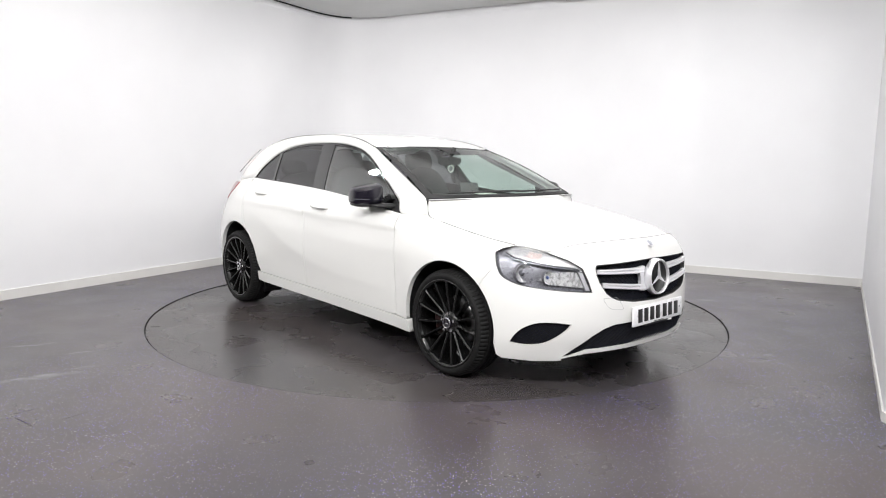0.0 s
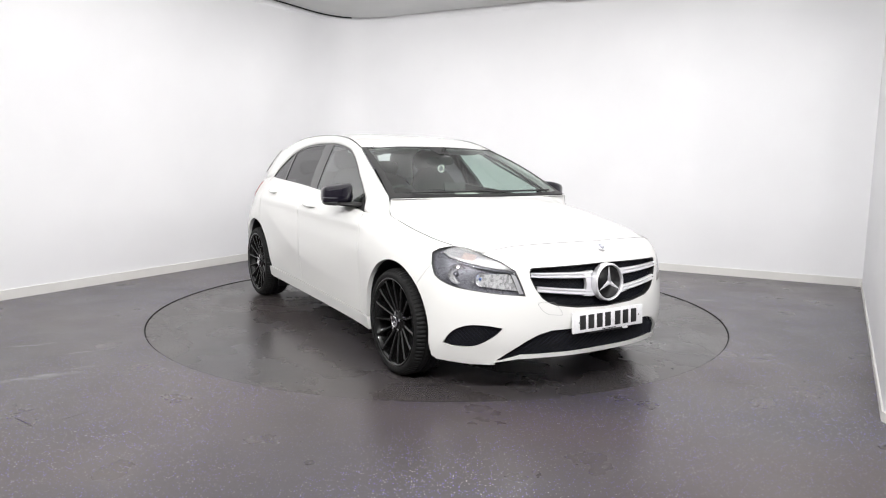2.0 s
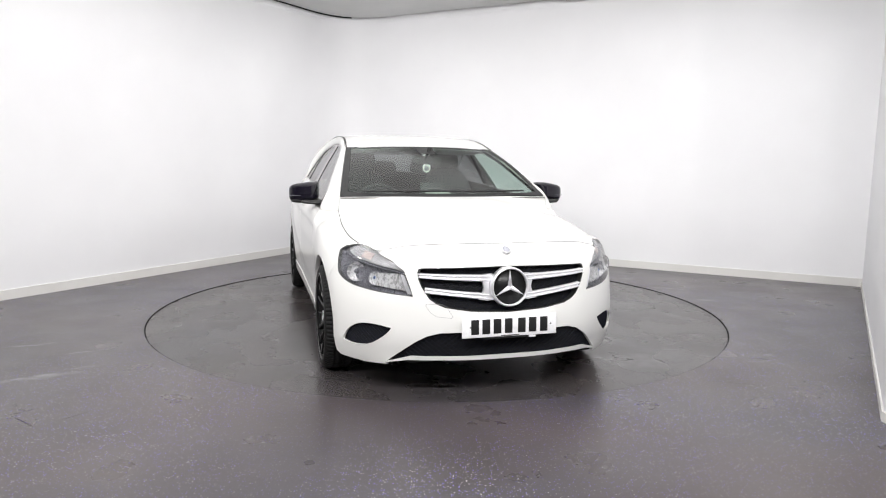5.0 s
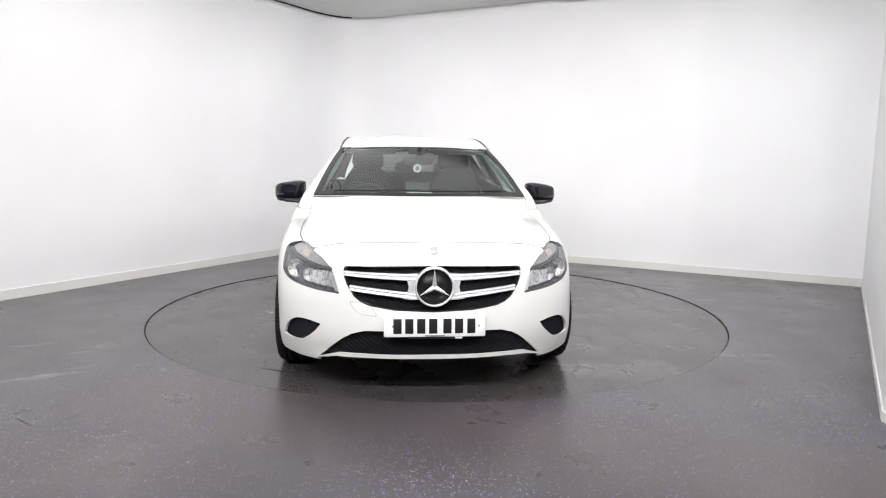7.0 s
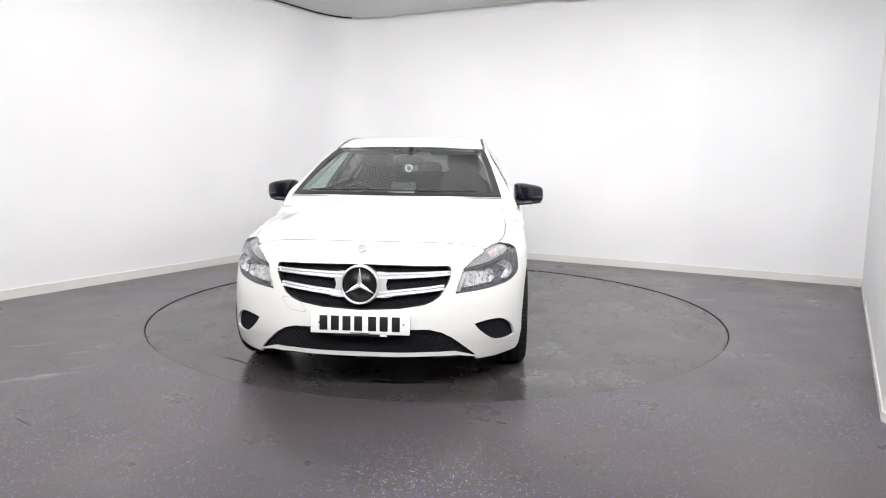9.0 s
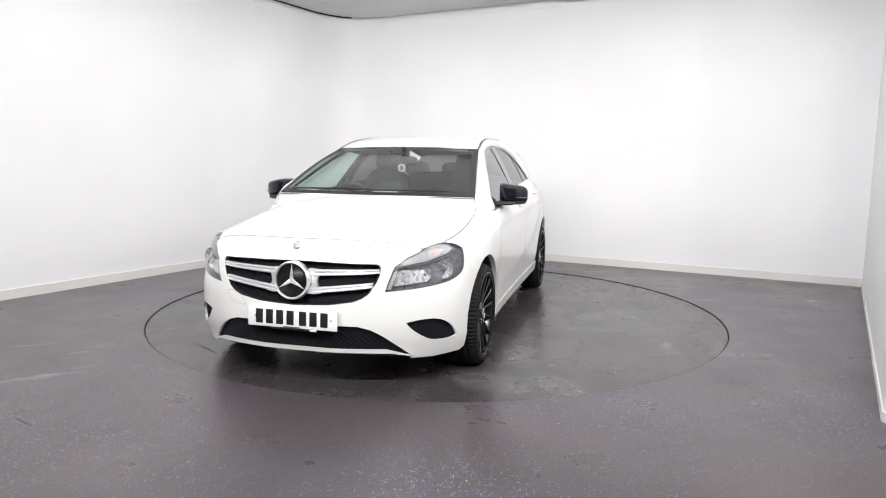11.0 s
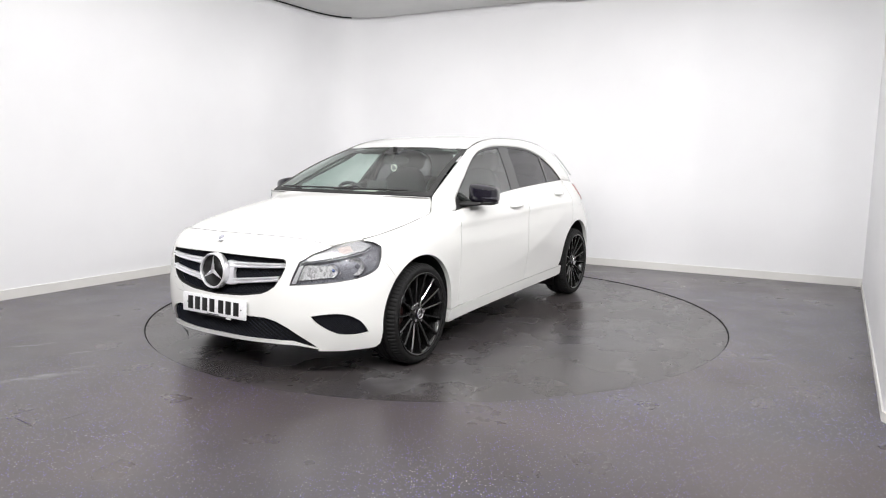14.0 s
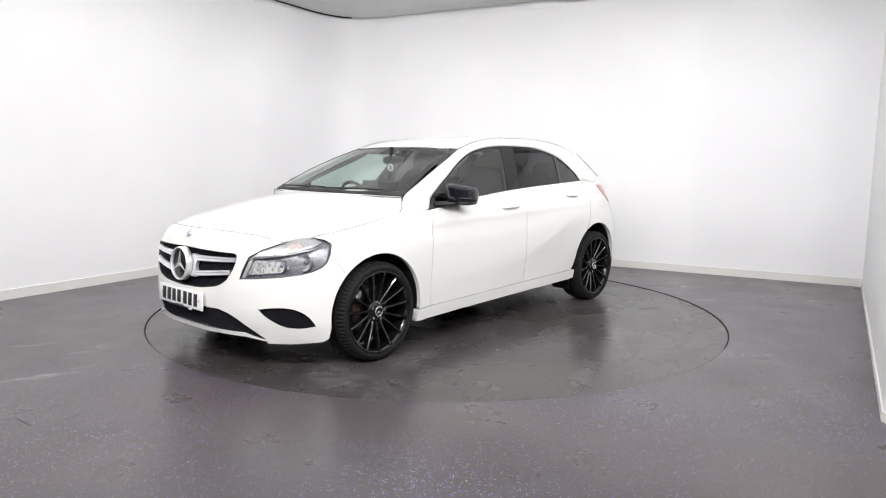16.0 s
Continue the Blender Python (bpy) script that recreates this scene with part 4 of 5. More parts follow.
QUARTER = on_skin([(-1.254, 1.0), (-1.244, .90), (-1.209, .78), (-1.197, .74)] + arc(REAR_C, REAR_R, 61, 178, 24) + [(-1.70, .35), (-1.72, .62), (-1.70, .80), (-1.64, .95), (-1.60, 1.03)] + [(-1.45, 1.056), (-1.30, 1.074)])
SILL = on_skin([(.985, .262)] + [(x, float(SILL_TOP(x))) for x in np.linspace(.9, -.95, 12)] + [(-.978, .316), (-.975, .245)] + [(x, float(SILL_TOP(x)) - .078) for x in np.linspace(-.9, .95, 12)] + [(1.005, .190)])
TAILLAMP = on_skin([(-1.53, 1.03), (-1.58, .975), (-1.66, .92), (-1.74, .875)]) + [(ux(-1.84, .88), .88), (ux(-1.80, .96), .96), (ux(-1.66, 1.03), 1.03)]


def handle(x0, x1, z, s, parent):
    """A bow handle on the door skin, over a flat patch whose darker paint suggests the dished pocket's shade."""
    u0, u1 = ux(x0, z), ux(x1, z)
    bm = bmesh.new()
    rows = []
    for k in range(15):
        f = k / 14
        bow = math.sin(math.pi * f) ** 0.45
        h = 0.010 + 0.006 * bow
        u = u0 + (u1 - u0) * f
        ring = []
        for a in range(12):
            c, d = math.cos(a * math.pi / 6), math.sin(a * math.pi / 6)
            ring.append(bm.verts.new(band(s * u, z + 0.006 * f + c * h, -0.026 * bow - 0.002 + (-d) * 0.010)[0]))
        rows.append(ring)
    for r, q in zip(rows, rows[1:]):
        for j in range(12):
            bm.faces.new((r[j], r[(j + 1) % 12], q[(j + 1) % 12], q[j]))
    bm.faces.new(rows[0])
    bm.faces.new(rows[-1])
    bmesh.ops.recalc_face_normals(bm, faces=bm.faces)
    hd = part("door_handle", bm, PAINT, parent, "white bow-shaped door handle")
    ring = [(0.5 * (u0 + u1) + 0.36 * (u1 - u0) * math.cos(a), z - 0.008 + 0.020 * math.sin(a)) for a in np.linspace(0, 2 * math.pi, 28, endpoint=False)]
    panel("handle_pocket", ring, mat=POCKET_SHADE, parent=parent, s=s, off=-0.0015, rim=0.004, step=0.012)
    return hd


# body white a little darker, for the shade in the handle pockets
POCKET_SHADE = paint("pocket_shade_paint", (0.74, 0.74, 0.72))
doors = {}
for s in (1, -1):
    panel("front_wing", WING, s=s, step=0.026, rim=0.03)
    doors["f", s] = fd = panel("front_door", FRONT_DOOR, s=s, step=0.019, rim=0.016)
    doors["r", s] = rd = panel("rear_door", REAR_DOOR, s=s, step=0.019, rim=0.016)
    panel("rear_quarter", QUARTER, s=s, step=0.028, rim=0.03)
    panel("sill", SILL, s=s, step=0.028, off=-0.007, rim=0.06)
    handle(.085, -.135, .905, s, fd)
    handle(-.865, -1.055, .966, s, rd)
    panel("tail_lamp", TAILLAMP, mat=TAIL_RED, s=s, step=0.02, off=-0.006, rim=0.03, label="red tail lamp wrapping the corner")
    # dark lining behind the shut lines
    panel("door_lining", on_skin([(.90, .90), (.90, .30), (-1.0, .34), (-1.16, .68), (-1.30, .72), (-1.30, 1.06)] + belt_pts(-1.28, .86)), mat=DARK_CAVITY, s=s, off=0.03, rim=0.0, step=0.06)
    part("window_trim", outward(skin(band, mirrored(on_skin(belt_pts(-1.29, .87, 22) + [(x, z - .012) for x, z in belt_pts(.87, -1.29, 22)]), s), step=0.02, off=-0.004, rim=0.01)), PAINT, car)

# round-cornered fuel flap: a fine outline
FLAP = [(-1.375, .955), (-1.375, .900), (-1.395, .862), (-1.44, .838), (-1.52, .832), (-1.56, .86), (-1.57, .93), (-1.55, .965), (-1.40, .970)]
flap = on_skin(FLAP)
_m = np.mean(flap, axis=0)
panel("fuel_flap", flap, [[(u + (_m[0] - u) * .035, z + (_m[1] - z) * .045) for u, z in flap]], mat=material("flap_gap", g(0.35), 0.6), off=-0.0008, rim=0.0, step=0.012)

# tail: bumper and hatch
TAIL_LOW = on_skin([(-1.704, .62), (-1.704, .42), (-1.712, .30), (-1.75, .22)]) + [(U_AXIS[-1], .22), (U_AXIS[-1], .62)]
TAIL_UP = on_skin([(-1.704, .63), (-1.70, .80), (-1.64, .95), (-1.60, 1.03)]) + [(U_AXIS[-1], 1.03), (U_AXIS[-1], .63)]
for s in (1, -1):
    panel("rear_bumper", TAIL_LOW, s=s, step=0.04, rim=0.03)
    panel("tailgate", TAIL_UP, s=s, step=0.04, rim=0.02)

# ---- windows and the frame round them ----
def side_y(x, z):
    """Half the width of the glasshouse."""
    return .831 - .60 * (z - .913) + 0.012 * np.sin(np.clip((z - .9) / .46, 0, 1) * math.pi) - 0.10 * np.clip(-1.0 - x, 0, 1) ** 2


def side_wall(s):
    def f(x, z, off=0.0):
        x, z = np.asarray(x, float), np.asarray(z, float)
        y = side_y(x, z)
        return np.stack([x, s * (y - off * 0.86), z - off * 0.5], -1)
    return f


DLO_TOP = [(.862, .915), (.795, .988), (.72, 1.034), (.621, 1.090), (.52, 1.140), (.428, 1.190), (.284, 1.257), (.206, 1.286), (.111, 1.316), (-.056, 1.345), (-.20, 1.359), (-.34, 1.366), (-.55, 1.366), (-.70, 1.361),
           (-.82, 1.350), (-.93, 1.330), (-1.04, 1.295), (-1.10, 1.268), (-1.20, 1.190), (-1.25, 1.130), (-1.287, 1.076)]
_top = spline(DLO_TOP, 70)
TOP_X = np.array(_top)[:, 0]


def pane(x0l, x0h, x1l, x1h, low=.006, high=-.014):
    """A side window outline between two slanting posts."""
    out_top, out_bot = [], []
    for k in range(24):
        f = k / 23
        xh = x0h + (x1h - x0h) * f
        xl = x0l + (x1l - x0l) * f
        out_top.append((xh, float(np.interp(-xh, -TOP_X, _top[:, 1])) + high))
        out_bot.append((xl, float(BELT(xl)) + low))
    return out_top + out_bot[::-1]


FRONT_GLASS = pane(.76, .755, -.120, -.275)
REAR_GLASS = pane(-.278, -.445, -.900, -1.010)
QUARTER_GLASS = pane(-.928, -1.040, -1.262, -1.225)
frame_outer = [tuple(p) for p in _top[::2]] + [(x, float(BELT(x)) + .001) for x in np.linspace(-1.285, .86, 30)]
for s in (1, -1):
    w = side_wall(s)
    fr = part("window_frame", outward(skin(w, frame_outer, [FRONT_GLASS, REAR_GLASS, QUARTER_GLASS], step=0.03, off=0.006, rim=0.02), (0, 0, 1)), FRAME_BLACK, car, "gloss black window surround and pillars")
    for nm, gl, mt, lb in (("front_window", FRONT_GLASS, SIDE_GLASS, "clear greenish side window"), ("rear_window", REAR_GLASS, PRIVACY_GLASS, "dark tinted rear side window"), ("quarter_window", QUARTER_GLASS, PRIVACY_GLASS, "small dark tinted corner window")):
        part(nm, outward(skin(w, gl, step=0.05, off=0.010, rim=0.0), (0, 0, 1)), mt, doors["f" if nm == "front_window" else "r", s], lb)

# pillars and roof rails: a strip from the window opening to the windscreen edge and the roof ditch
E1 = spline([tuple(band(ux(x, z), z)[0]) for x, z in [(1.044, .886), (.985, .905), (.93, .906)]] + [(x, float(side_y(x, z)), z) for x, z in DLO_TOP] + [(-1.45, .735, 1.056), (-1.60, .700, 1.035)], 110)
E2_PTS = [(1.046, .724, .888), (.990, .720, .935), (.975, .716, 1.000), (.86, .693, 1.060), (.60, .640, 1.175), (.40, .602, 1.262), (.245, .573, 1.330), (.09, .556, 1.375), (-.063, .543, 1.404), (-.29, .535, 1.426), (-.6, .530, 1.432),
          (-.9, .524, 1.424), (-1.15, .516, 1.402), (-1.35, .518, 1.362), (-1.44, .540, 1.305), (-1.53, .575, 1.230), (-1.62, .610, 1.150), (-1.70, .64, 1.045)]
E2 = spline(E2_PTS, 110)


def rail_mesh(s):
    bm = bmesh.new()
    rows = []
    # match each place on the outer edge with one on the inner edge
    knots = pchip([0, .055, .17, .33, .45, .62, .81, .93, 1], [0, .07, .145, .29, .40, .58, .745, .90, 1])
    for i in range(110):
        f = i / 109
        a = E1[i]
        j = float(knots(f)) * 109
        b = np.array([np.interp(j, np.arange(110), E2[:, k]) for k in range(3)])
        row = []
        wide = np.linalg.norm(b - a)
        for k in range(9):
            v = k / 8
            p = a * (1 - v) + b * v
            p = p + np.array((0.0, 0.55, 0.85)) * (min(0.16 * wide, 0.3 * f) * math.sin(math.pi * v))
            row.append(bm.verts.new((p[0], s * p[1], p[2])))
        d = bm.verts.new((b[0], s * (b[1] - .004), b[2] - .014))
        c = bm.verts.new((a[0], s * (a[1] - .014), a[2] - .004))
        rows.append([c] + row + [d])
    for r, q in zip(rows, rows[1:]):
        for j in range(len(r) - 1):
            bm.faces.new((r[j], r[j + 1], q[j + 1], q[j]))
    bmesh.ops.recalc_face_normals(bm, faces=bm.faces)
    return outward(bm, (0, 0, 0.9))


for s in (1, -1):
    part("roof_rail", rail_mesh(s), PAINT, car)

# roof
ROOF_X = np.linspace(0.243, -1.62, 44)
rail_y = pchip([-p for p in (.30, .243, -.063, -.6, -1.15, -1.35, -1.62)], [.572, .571, .541, .528, .514, .50, .47])
rail_z = pchip([-p for p in (.30, .245, .09, -.063, -.29, -.6, -.9, -1.15, -1.35, -1.5, -1.62)], [1.316, 1.330, 1.375, 1.404, 1.425, 1.431, 1.423, 1.401, 1.366, 1.330, 1.288])
mid_roof = pchip([-p for p in (.31, .16, 0, -.2, -.5, -.8, -1.15, -1.4, -1.62)], [1.341, 1.384, 1.415, 1.438, 1.452, 1.450, 1.428, 1.395, 1.345])


def roof_mesh():
    bm = bmesh.new()
    rows = []
    for i, x in enumerate(ROOF_X):
        row = []
        for k in range(-14, 15):
            v = k / 14
            lead = 0.065 * (1 - v * v) * max(0.0, 1 - i / 16)
            xx = x + lead
            y = v * (float(rail_y(-x)) - 0.004)
            zc, ze = float(mid_roof(-(x + 0.065 * max(0.0, 1 - i / 16)))), float(rail_z(-x)) - 0.002
            z = ze + (zc - ze) * (1 - abs(v) ** 2.4)
            row.append(bm.verts.new((xx, y, z)))
        rows.append(row)
    for r, q in zip(rows, rows[1:]):
        for j in range(len(r) - 1):
            bm.faces.new((r[j], r[j + 1], q[j + 1], q[j]))
    border = [e for e in bm.edges if len(e.link_faces) == 1]
    bm.normal_update()
    made = bmesh.ops.extrude_edge_only(bm, edges=border)["geom"]
    bmesh.ops.split_edges(bm, edges=[e for e in border if e.is_valid])
    for v in made:
        if isinstance(v, bmesh.types.BMVert):
            v.co.z -= 0.02
            v.co.y *= 0.99
    bmesh.ops.recalc_face_normals(bm, faces=bm.faces)
    return outward(bm, (0, 0, 0.9))


part("roof", roof_mesh(), PAINT, car)
for s in (1, -1):
    ribbon([(p[0], s * (p[1] - .002), p[2] + .0005) for p in E2_PTS[6:14]], .016, (0, 0, 1), SEAL, "roof_ditch", car, label="black roof ditch strip")

# rear screen and spoiler end
bm = bmesh.new()
lo_r, hi_r = spline([(-1.72, .63, 1.03), (-1.84, .35, 1.035), (-1.87, 0, 1.04)], 12), spline([(-1.60, .46, 1.285), (-1.64, .25, 1.325), (-1.65, 0, 1.335)], 12)
rows = [[bm.verts.new(Vector(a) * (1 - k / 6) + Vector(b) * (k / 6)) for k in range(7)] for a, b in zip(lo_r, hi_r)]
rows = rows + [[bm.verts.new((v.co.x, -v.co.y, v.co.z)) for v in r] for r in rows[-2::-1]]
for r, q in zip(rows, rows[1:]):
    for j in range(6):
        bm.faces.new((r[j], r[j + 1], q[j + 1], q[j]))
part("rear_screen", outward(bm), PRIVACY_GLASS, car, "dark tinted rear screen")

# windscreen
SCREEN_LOW = spline([(.975, .712, 1.006), (1.05, .55, 1.011), (1.105, .30, 1.013), (1.12, 0, 1.013)], 16)
SCREEN_TOP = spline([(.243, .569, 1.329), (.275, .40, 1.336), (.300, .2, 1.340), (.308, 0, 1.341)], 16)


def screen_rows(a, b, bulge, n=16):
    out = []
    for p, q, i in zip(a, b, range(len(a))):
        out.append([p * (1 - k / n) + q * (k / n) + np.array((.45, 0, .9)) * bulge * math.sin(math.pi * k / n) for k in range(n + 1)])
    return out


def two_sided(rows):
    return rows + [[np.array((p[0], -p[1], p[2])) for p in r] for r in rows[-2::-1]]


def sheet(rows):
    bm = bmesh.new()
    vs = [[bm.verts.new(p) for p in r] for r in rows]
    for r, q in zip(vs, vs[1:]):
        for j in range(len(r) - 1):
            bm.faces.new((r[j], r[j + 1], q[j + 1], q[j]))
    return bm


BLADE = worn("grey_plastic", g(0.42), 0.4, 0, 40, 0.2)
for s in (1, -1):
    blade = spline([(-1.40, .604, 1.312), (-1.50, .628, 1.244), (-1.60, .644, 1.178), (-1.705, .655, 1.112)], 14)
    part("spoiler_blade", sheet([[np.array((p[0] - w, s * (p[1] + .004), p[2] - w * .6)), np.array((p[0], s * (p[1] + .010), p[2] + .004)), np.array((p[0] + w, s * p[1], p[2] + w * .6))] for k, p in enumerate(blade) for w in [.014 - .0007 * k]]), BLADE, car, "grey spoiler blade beside the rear screen")

SCREEN = two_sided(screen_rows(SCREEN_LOW, SCREEN_TOP, 0.022))
screen = part("windscreen", outward(sheet(SCREEN), (0, 0, .9)), SCREEN_GLASS, car, "clear greenish windscreen with a black border")
# black border printed on the screen: a frame just proud of the glass
bm = bmesh.new()
nr, nc = len(SCREEN), len(SCREEN[0])


def on_screen(fu, fv, lift=0.0015):
    """A place on the windscreen: fu from one side to the other, fv from bottom to top."""
    i, j = fu * (nr - 1), fv * (nc - 1)
    i0, j0 = min(int(i), nr - 2), min(int(j), nc - 2)
    a, b = i - i0, j - j0
    p = (SCREEN[i0][j0] * (1 - a) + SCREEN[i0 + 1][j0] * a) * (1 - b) + (SCREEN[i0][j0 + 1] * (1 - a) + SCREEN[i0 + 1][j0 + 1] * a) * b
    return Vector(p) + Vector((.45, 0, .9)) * lift


def border_strip(bm, path, width_fn):
    rows = [[bm.verts.new(on_screen(*p)), bm.verts.new(on_screen(*q))] for p, q in zip(path, width_fn)]
    for r, q in zip(rows, rows[1:]):
        bm.faces.new((r[0], r[1], q[1], q[0]))


ts = np.linspace(0, 1, 31)
border_strip(bm, [(0, t_) for t_ in ts], [(.034, t_) for t_ in ts])
border_strip(bm, [(1, t_) for t_ in ts], [(.966, t_) for t_ in ts])
border_strip(bm, [(t_, 0) for t_ in ts], [(t_, .035 + .05 * abs(2 * t_ - 1) ** 6) for t_ in ts])
border_strip(bm, [(t_, 1) for t_ in ts], [(t_, .965) for t_ in ts])
part("screen_border", outward(bm, (0, 0, .9)), SEAL, screen, "black printed border")
# sensor patch behind the mirror
bm = bmesh.new()
border_strip(bm, [(.5 + .065 * (k / 6 - .5) * 2, .97) for k in range(7)], [(.5 + .045 * (k / 6 - .5) * 2, .80) for k in range(7)])
part("sensor_patch", bm, SEAL, screen)
part("cowl", sheet([[np.array((p[0] + .03, p[1], p[2] - .012)), np.array((p[0] - .02, p[1], p[2] + .002))] for p in two_sided([[q] for q in SCREEN_LOW]) for p in [p[0]]]), DARK_CAVITY, car, "black cowl strip under the windscreen")


def wiper(y0, y1):
    bm = bmesh.new()
    for k in range(12):
        f = k / 11
        y = y0 + (y1 - y0) * f
        p = on_screen(.5 - y / 1.42 * .985, .045 + .012 * f, .012)
        r = [bm.verts.new(p + Vector(d)) for d in ((0, 0, .006), (.008, 0, 0), (0, 0, -.006), (-.004, 0, 0))]
        if k:
            for j in range(4):
                bm.faces.new((last[j], last[(j + 1) % 4], r[(j + 1) % 4], r[j]))
        last = r
    return bm


part("wiper", wiper(-.58, .02), TRIM_BLACK, screen, "black wiper blade")
part("wiper", wiper(-.02, .55), TRIM_BLACK, screen, "black wiper blade")


# ---- door mirrors ----
def shell(rx, ry, rz, p=2.6, n=28, m=18, cut=None):
    """A rounded box."""
    bm = bmesh.new()
    rows = []
    def pw(v, e):
        return math.copysign(abs(v) ** e, v)
    for i in range(m + 1):
        a = -math.pi / 2 + math.pi * i / m
        row = []
        for j in range(n):
            b = 2 * math.pi * j / n
            e = 2 / p
            row.append(bm.verts.new((rx * pw(math.cos(a), e) * pw(math.cos(b), e), ry * pw(math.cos(a), e) * pw(math.sin(b), e), rz * pw(math.sin(a), e))))
        rows.append(row)
    for r, q in zip(rows, rows[1:]):
        for j in range(n):
            bm.faces.new((r[j], r[(j + 1) % n], q[(j + 1) % n], q[j]))
    bmesh.ops.remove_doubles(bm, verts=bm.verts, dist=1e-5)
    bmesh.ops.recalc_face_normals(bm, faces=bm.faces)
    return bm


MIRROR_GLASS = material("mirror_glass", g(0.85), 0.01, 1.0)
for s in (1, -1):
    root = part("door_mirror", shell(.104, .100, .058, 4.2), GLOSS_BLACK, car, "gloss black door mirror with a slim indicator", loc=pose(.592, s * .908, 1.012, 0, 0, s * 12))
    me = root.data
    for v in me.vertices:
        f = v.co.y * s / .10
        v.co.z += 0.012 * (1 - f) * (v.co.z > 0) - 0.004 * f
        v.co.x *= 1 - 0.28 * max(0, f)
        if v.co.x < -.05:
            v.co.x = -.05
    part("indicator", shell(.086, .097, .0028, 4), LAMP_GREY, root, "thin grey indicator strip", loc=pose(.015, 0, -.018))
    part("lower_shell", shell(.090, .094, .022, 3), TRIM_BLACK, root, loc=pose(-.002, s * -.004, -.050))
    part("mirror_face", shell(.003, .084, .052, 3.4), MIRROR_GLASS, root, "silvered mirror face", loc=pose(-.052, 0, 0))
    bm = mesh_of([(-.10, 0, -.01), (.10, 0, -.01), (.10, 0, .02), (-.10, 0, .02), (-.05, s * .16, .0), (.05, s * .16, .0), (.05, s * .16, .02), (-.05, s * .16, .02)],
                 [(0, 1, 2, 3), (4, 5, 6, 7), (0, 1, 5, 4), (1, 2, 6, 5), (2, 3, 7, 6), (3, 0, 4, 7)])
    bmesh.ops.recalc_face_normals(bm, faces=bm.faces)
    bmesh.ops.bevel(bm, geom=list(bm.edges), offset=.006, segments=2, affect="EDGES")
    part("mirror_foot", bm, TRIM_BLACK, root, loc=pose(.592, s * .908, 1.012, 0, 0, s * 12).inverted() @ pose(.70, s * .775, .945))
    part("sail_panel", outward(skin(side_wall(s), [(.862, .916), (.76, 1.000), (.755, .930)], step=.03, off=-0.002, rim=.02), (0, 0, 1)), TRIM_BLACK, doors["f", s], "black triangular mirror base")


# ---- wheels ----
def tyre_mesh():
    prof = [(.246, .088), (.256, .103), (.270, .111), (.285, .109), (.297, .099), (.305, .084), (.3105, .062)]
    prof = prof + [(.311, .058), (.304, .056), (.304, .048), (.311, .046), (.312, .014), (.304, .012), (.304, .004), (.312, .002)]
    full = prof + [(r, -a) for r, a in prof[::-1]]
    bm = lathe(full, 84, "y")
    return bm


def tread_blocks():
    """Raised blocks over the shoulder with open cuts between them."""
    bm = bmesh.new()
    n = 78
    for i in range(n):
        a0, a1 = 2 * math.pi * i / n, 2 * math.pi * (i + .93) / n
        for sgn in (1, -1):
            top, low = [], []
            for r, y in ((.2965, .1025), (.3045, .0900), (.3098, .0760), (.3120, .060)):
                for a in (a0, a1):
                    top.append(bm.verts.new((r * math.cos(a), sgn * y, r * math.sin(a))))
                    low.append(bm.verts.new(((r - .003) * math.cos(a), sgn * (y - .003), (r - .003) * math.sin(a))))
            for k in (0, 2, 4):
                bm.faces.new((top[k], top[k + 1], top[k + 3], top[k + 2]))
                for e in (0, 1):
                    bm.faces.new((top[k + e], top[k + 2 + e], low[k + 2 + e], low[k + e]))
    bmesh.ops.recalc_face_normals(bm, faces=bm.faces)
    return bm


def rim_mesh():
    prof = [(.246, .098), (.257, .105), (.2605, .100), (.255, .091), (.246, .086), (.240, .070), (.228, .02), (.222, -.03), (.235, -.09), (.245, -.095)]
    return lathe(prof, 84, "y")


def spoke_mesh(n=15):
    """Slim straight spokes from the hub to the rim, each with a ridge."""
    bm = bmesh.new()
    for i in range(n):
        a = 2 * math.pi * i / n + .1
        d, e = Vector((math.cos(a), 0, math.sin(a))), Vector((-math.sin(a), 0, math.cos(a)))
        rows = []
        for r, w, y in ((.040, .0095, .060), (.075, .0080, .066), (.14, .0068, .078), (.20, .0072, .089), (.238, .0095, .094), (.250, .0120, .093)):
            c = d * r
            rows.append([bm.verts.new(c + e * (w * k) + Vector((0, yy, 0))) for k, yy in ((-1.1, y - .045), (-1, y - .006), (-.35, y), (.35, y), (1, y - .006), (1.1, y - .045))])
        for p, q in zip(rows, rows[1:]):
            for j in range(5):
                bm.faces.new((p[j], p[j + 1], q[j + 1], q[j]))
    bmesh.ops.recalc_face_normals(bm, faces=bm.faces)
    return bm


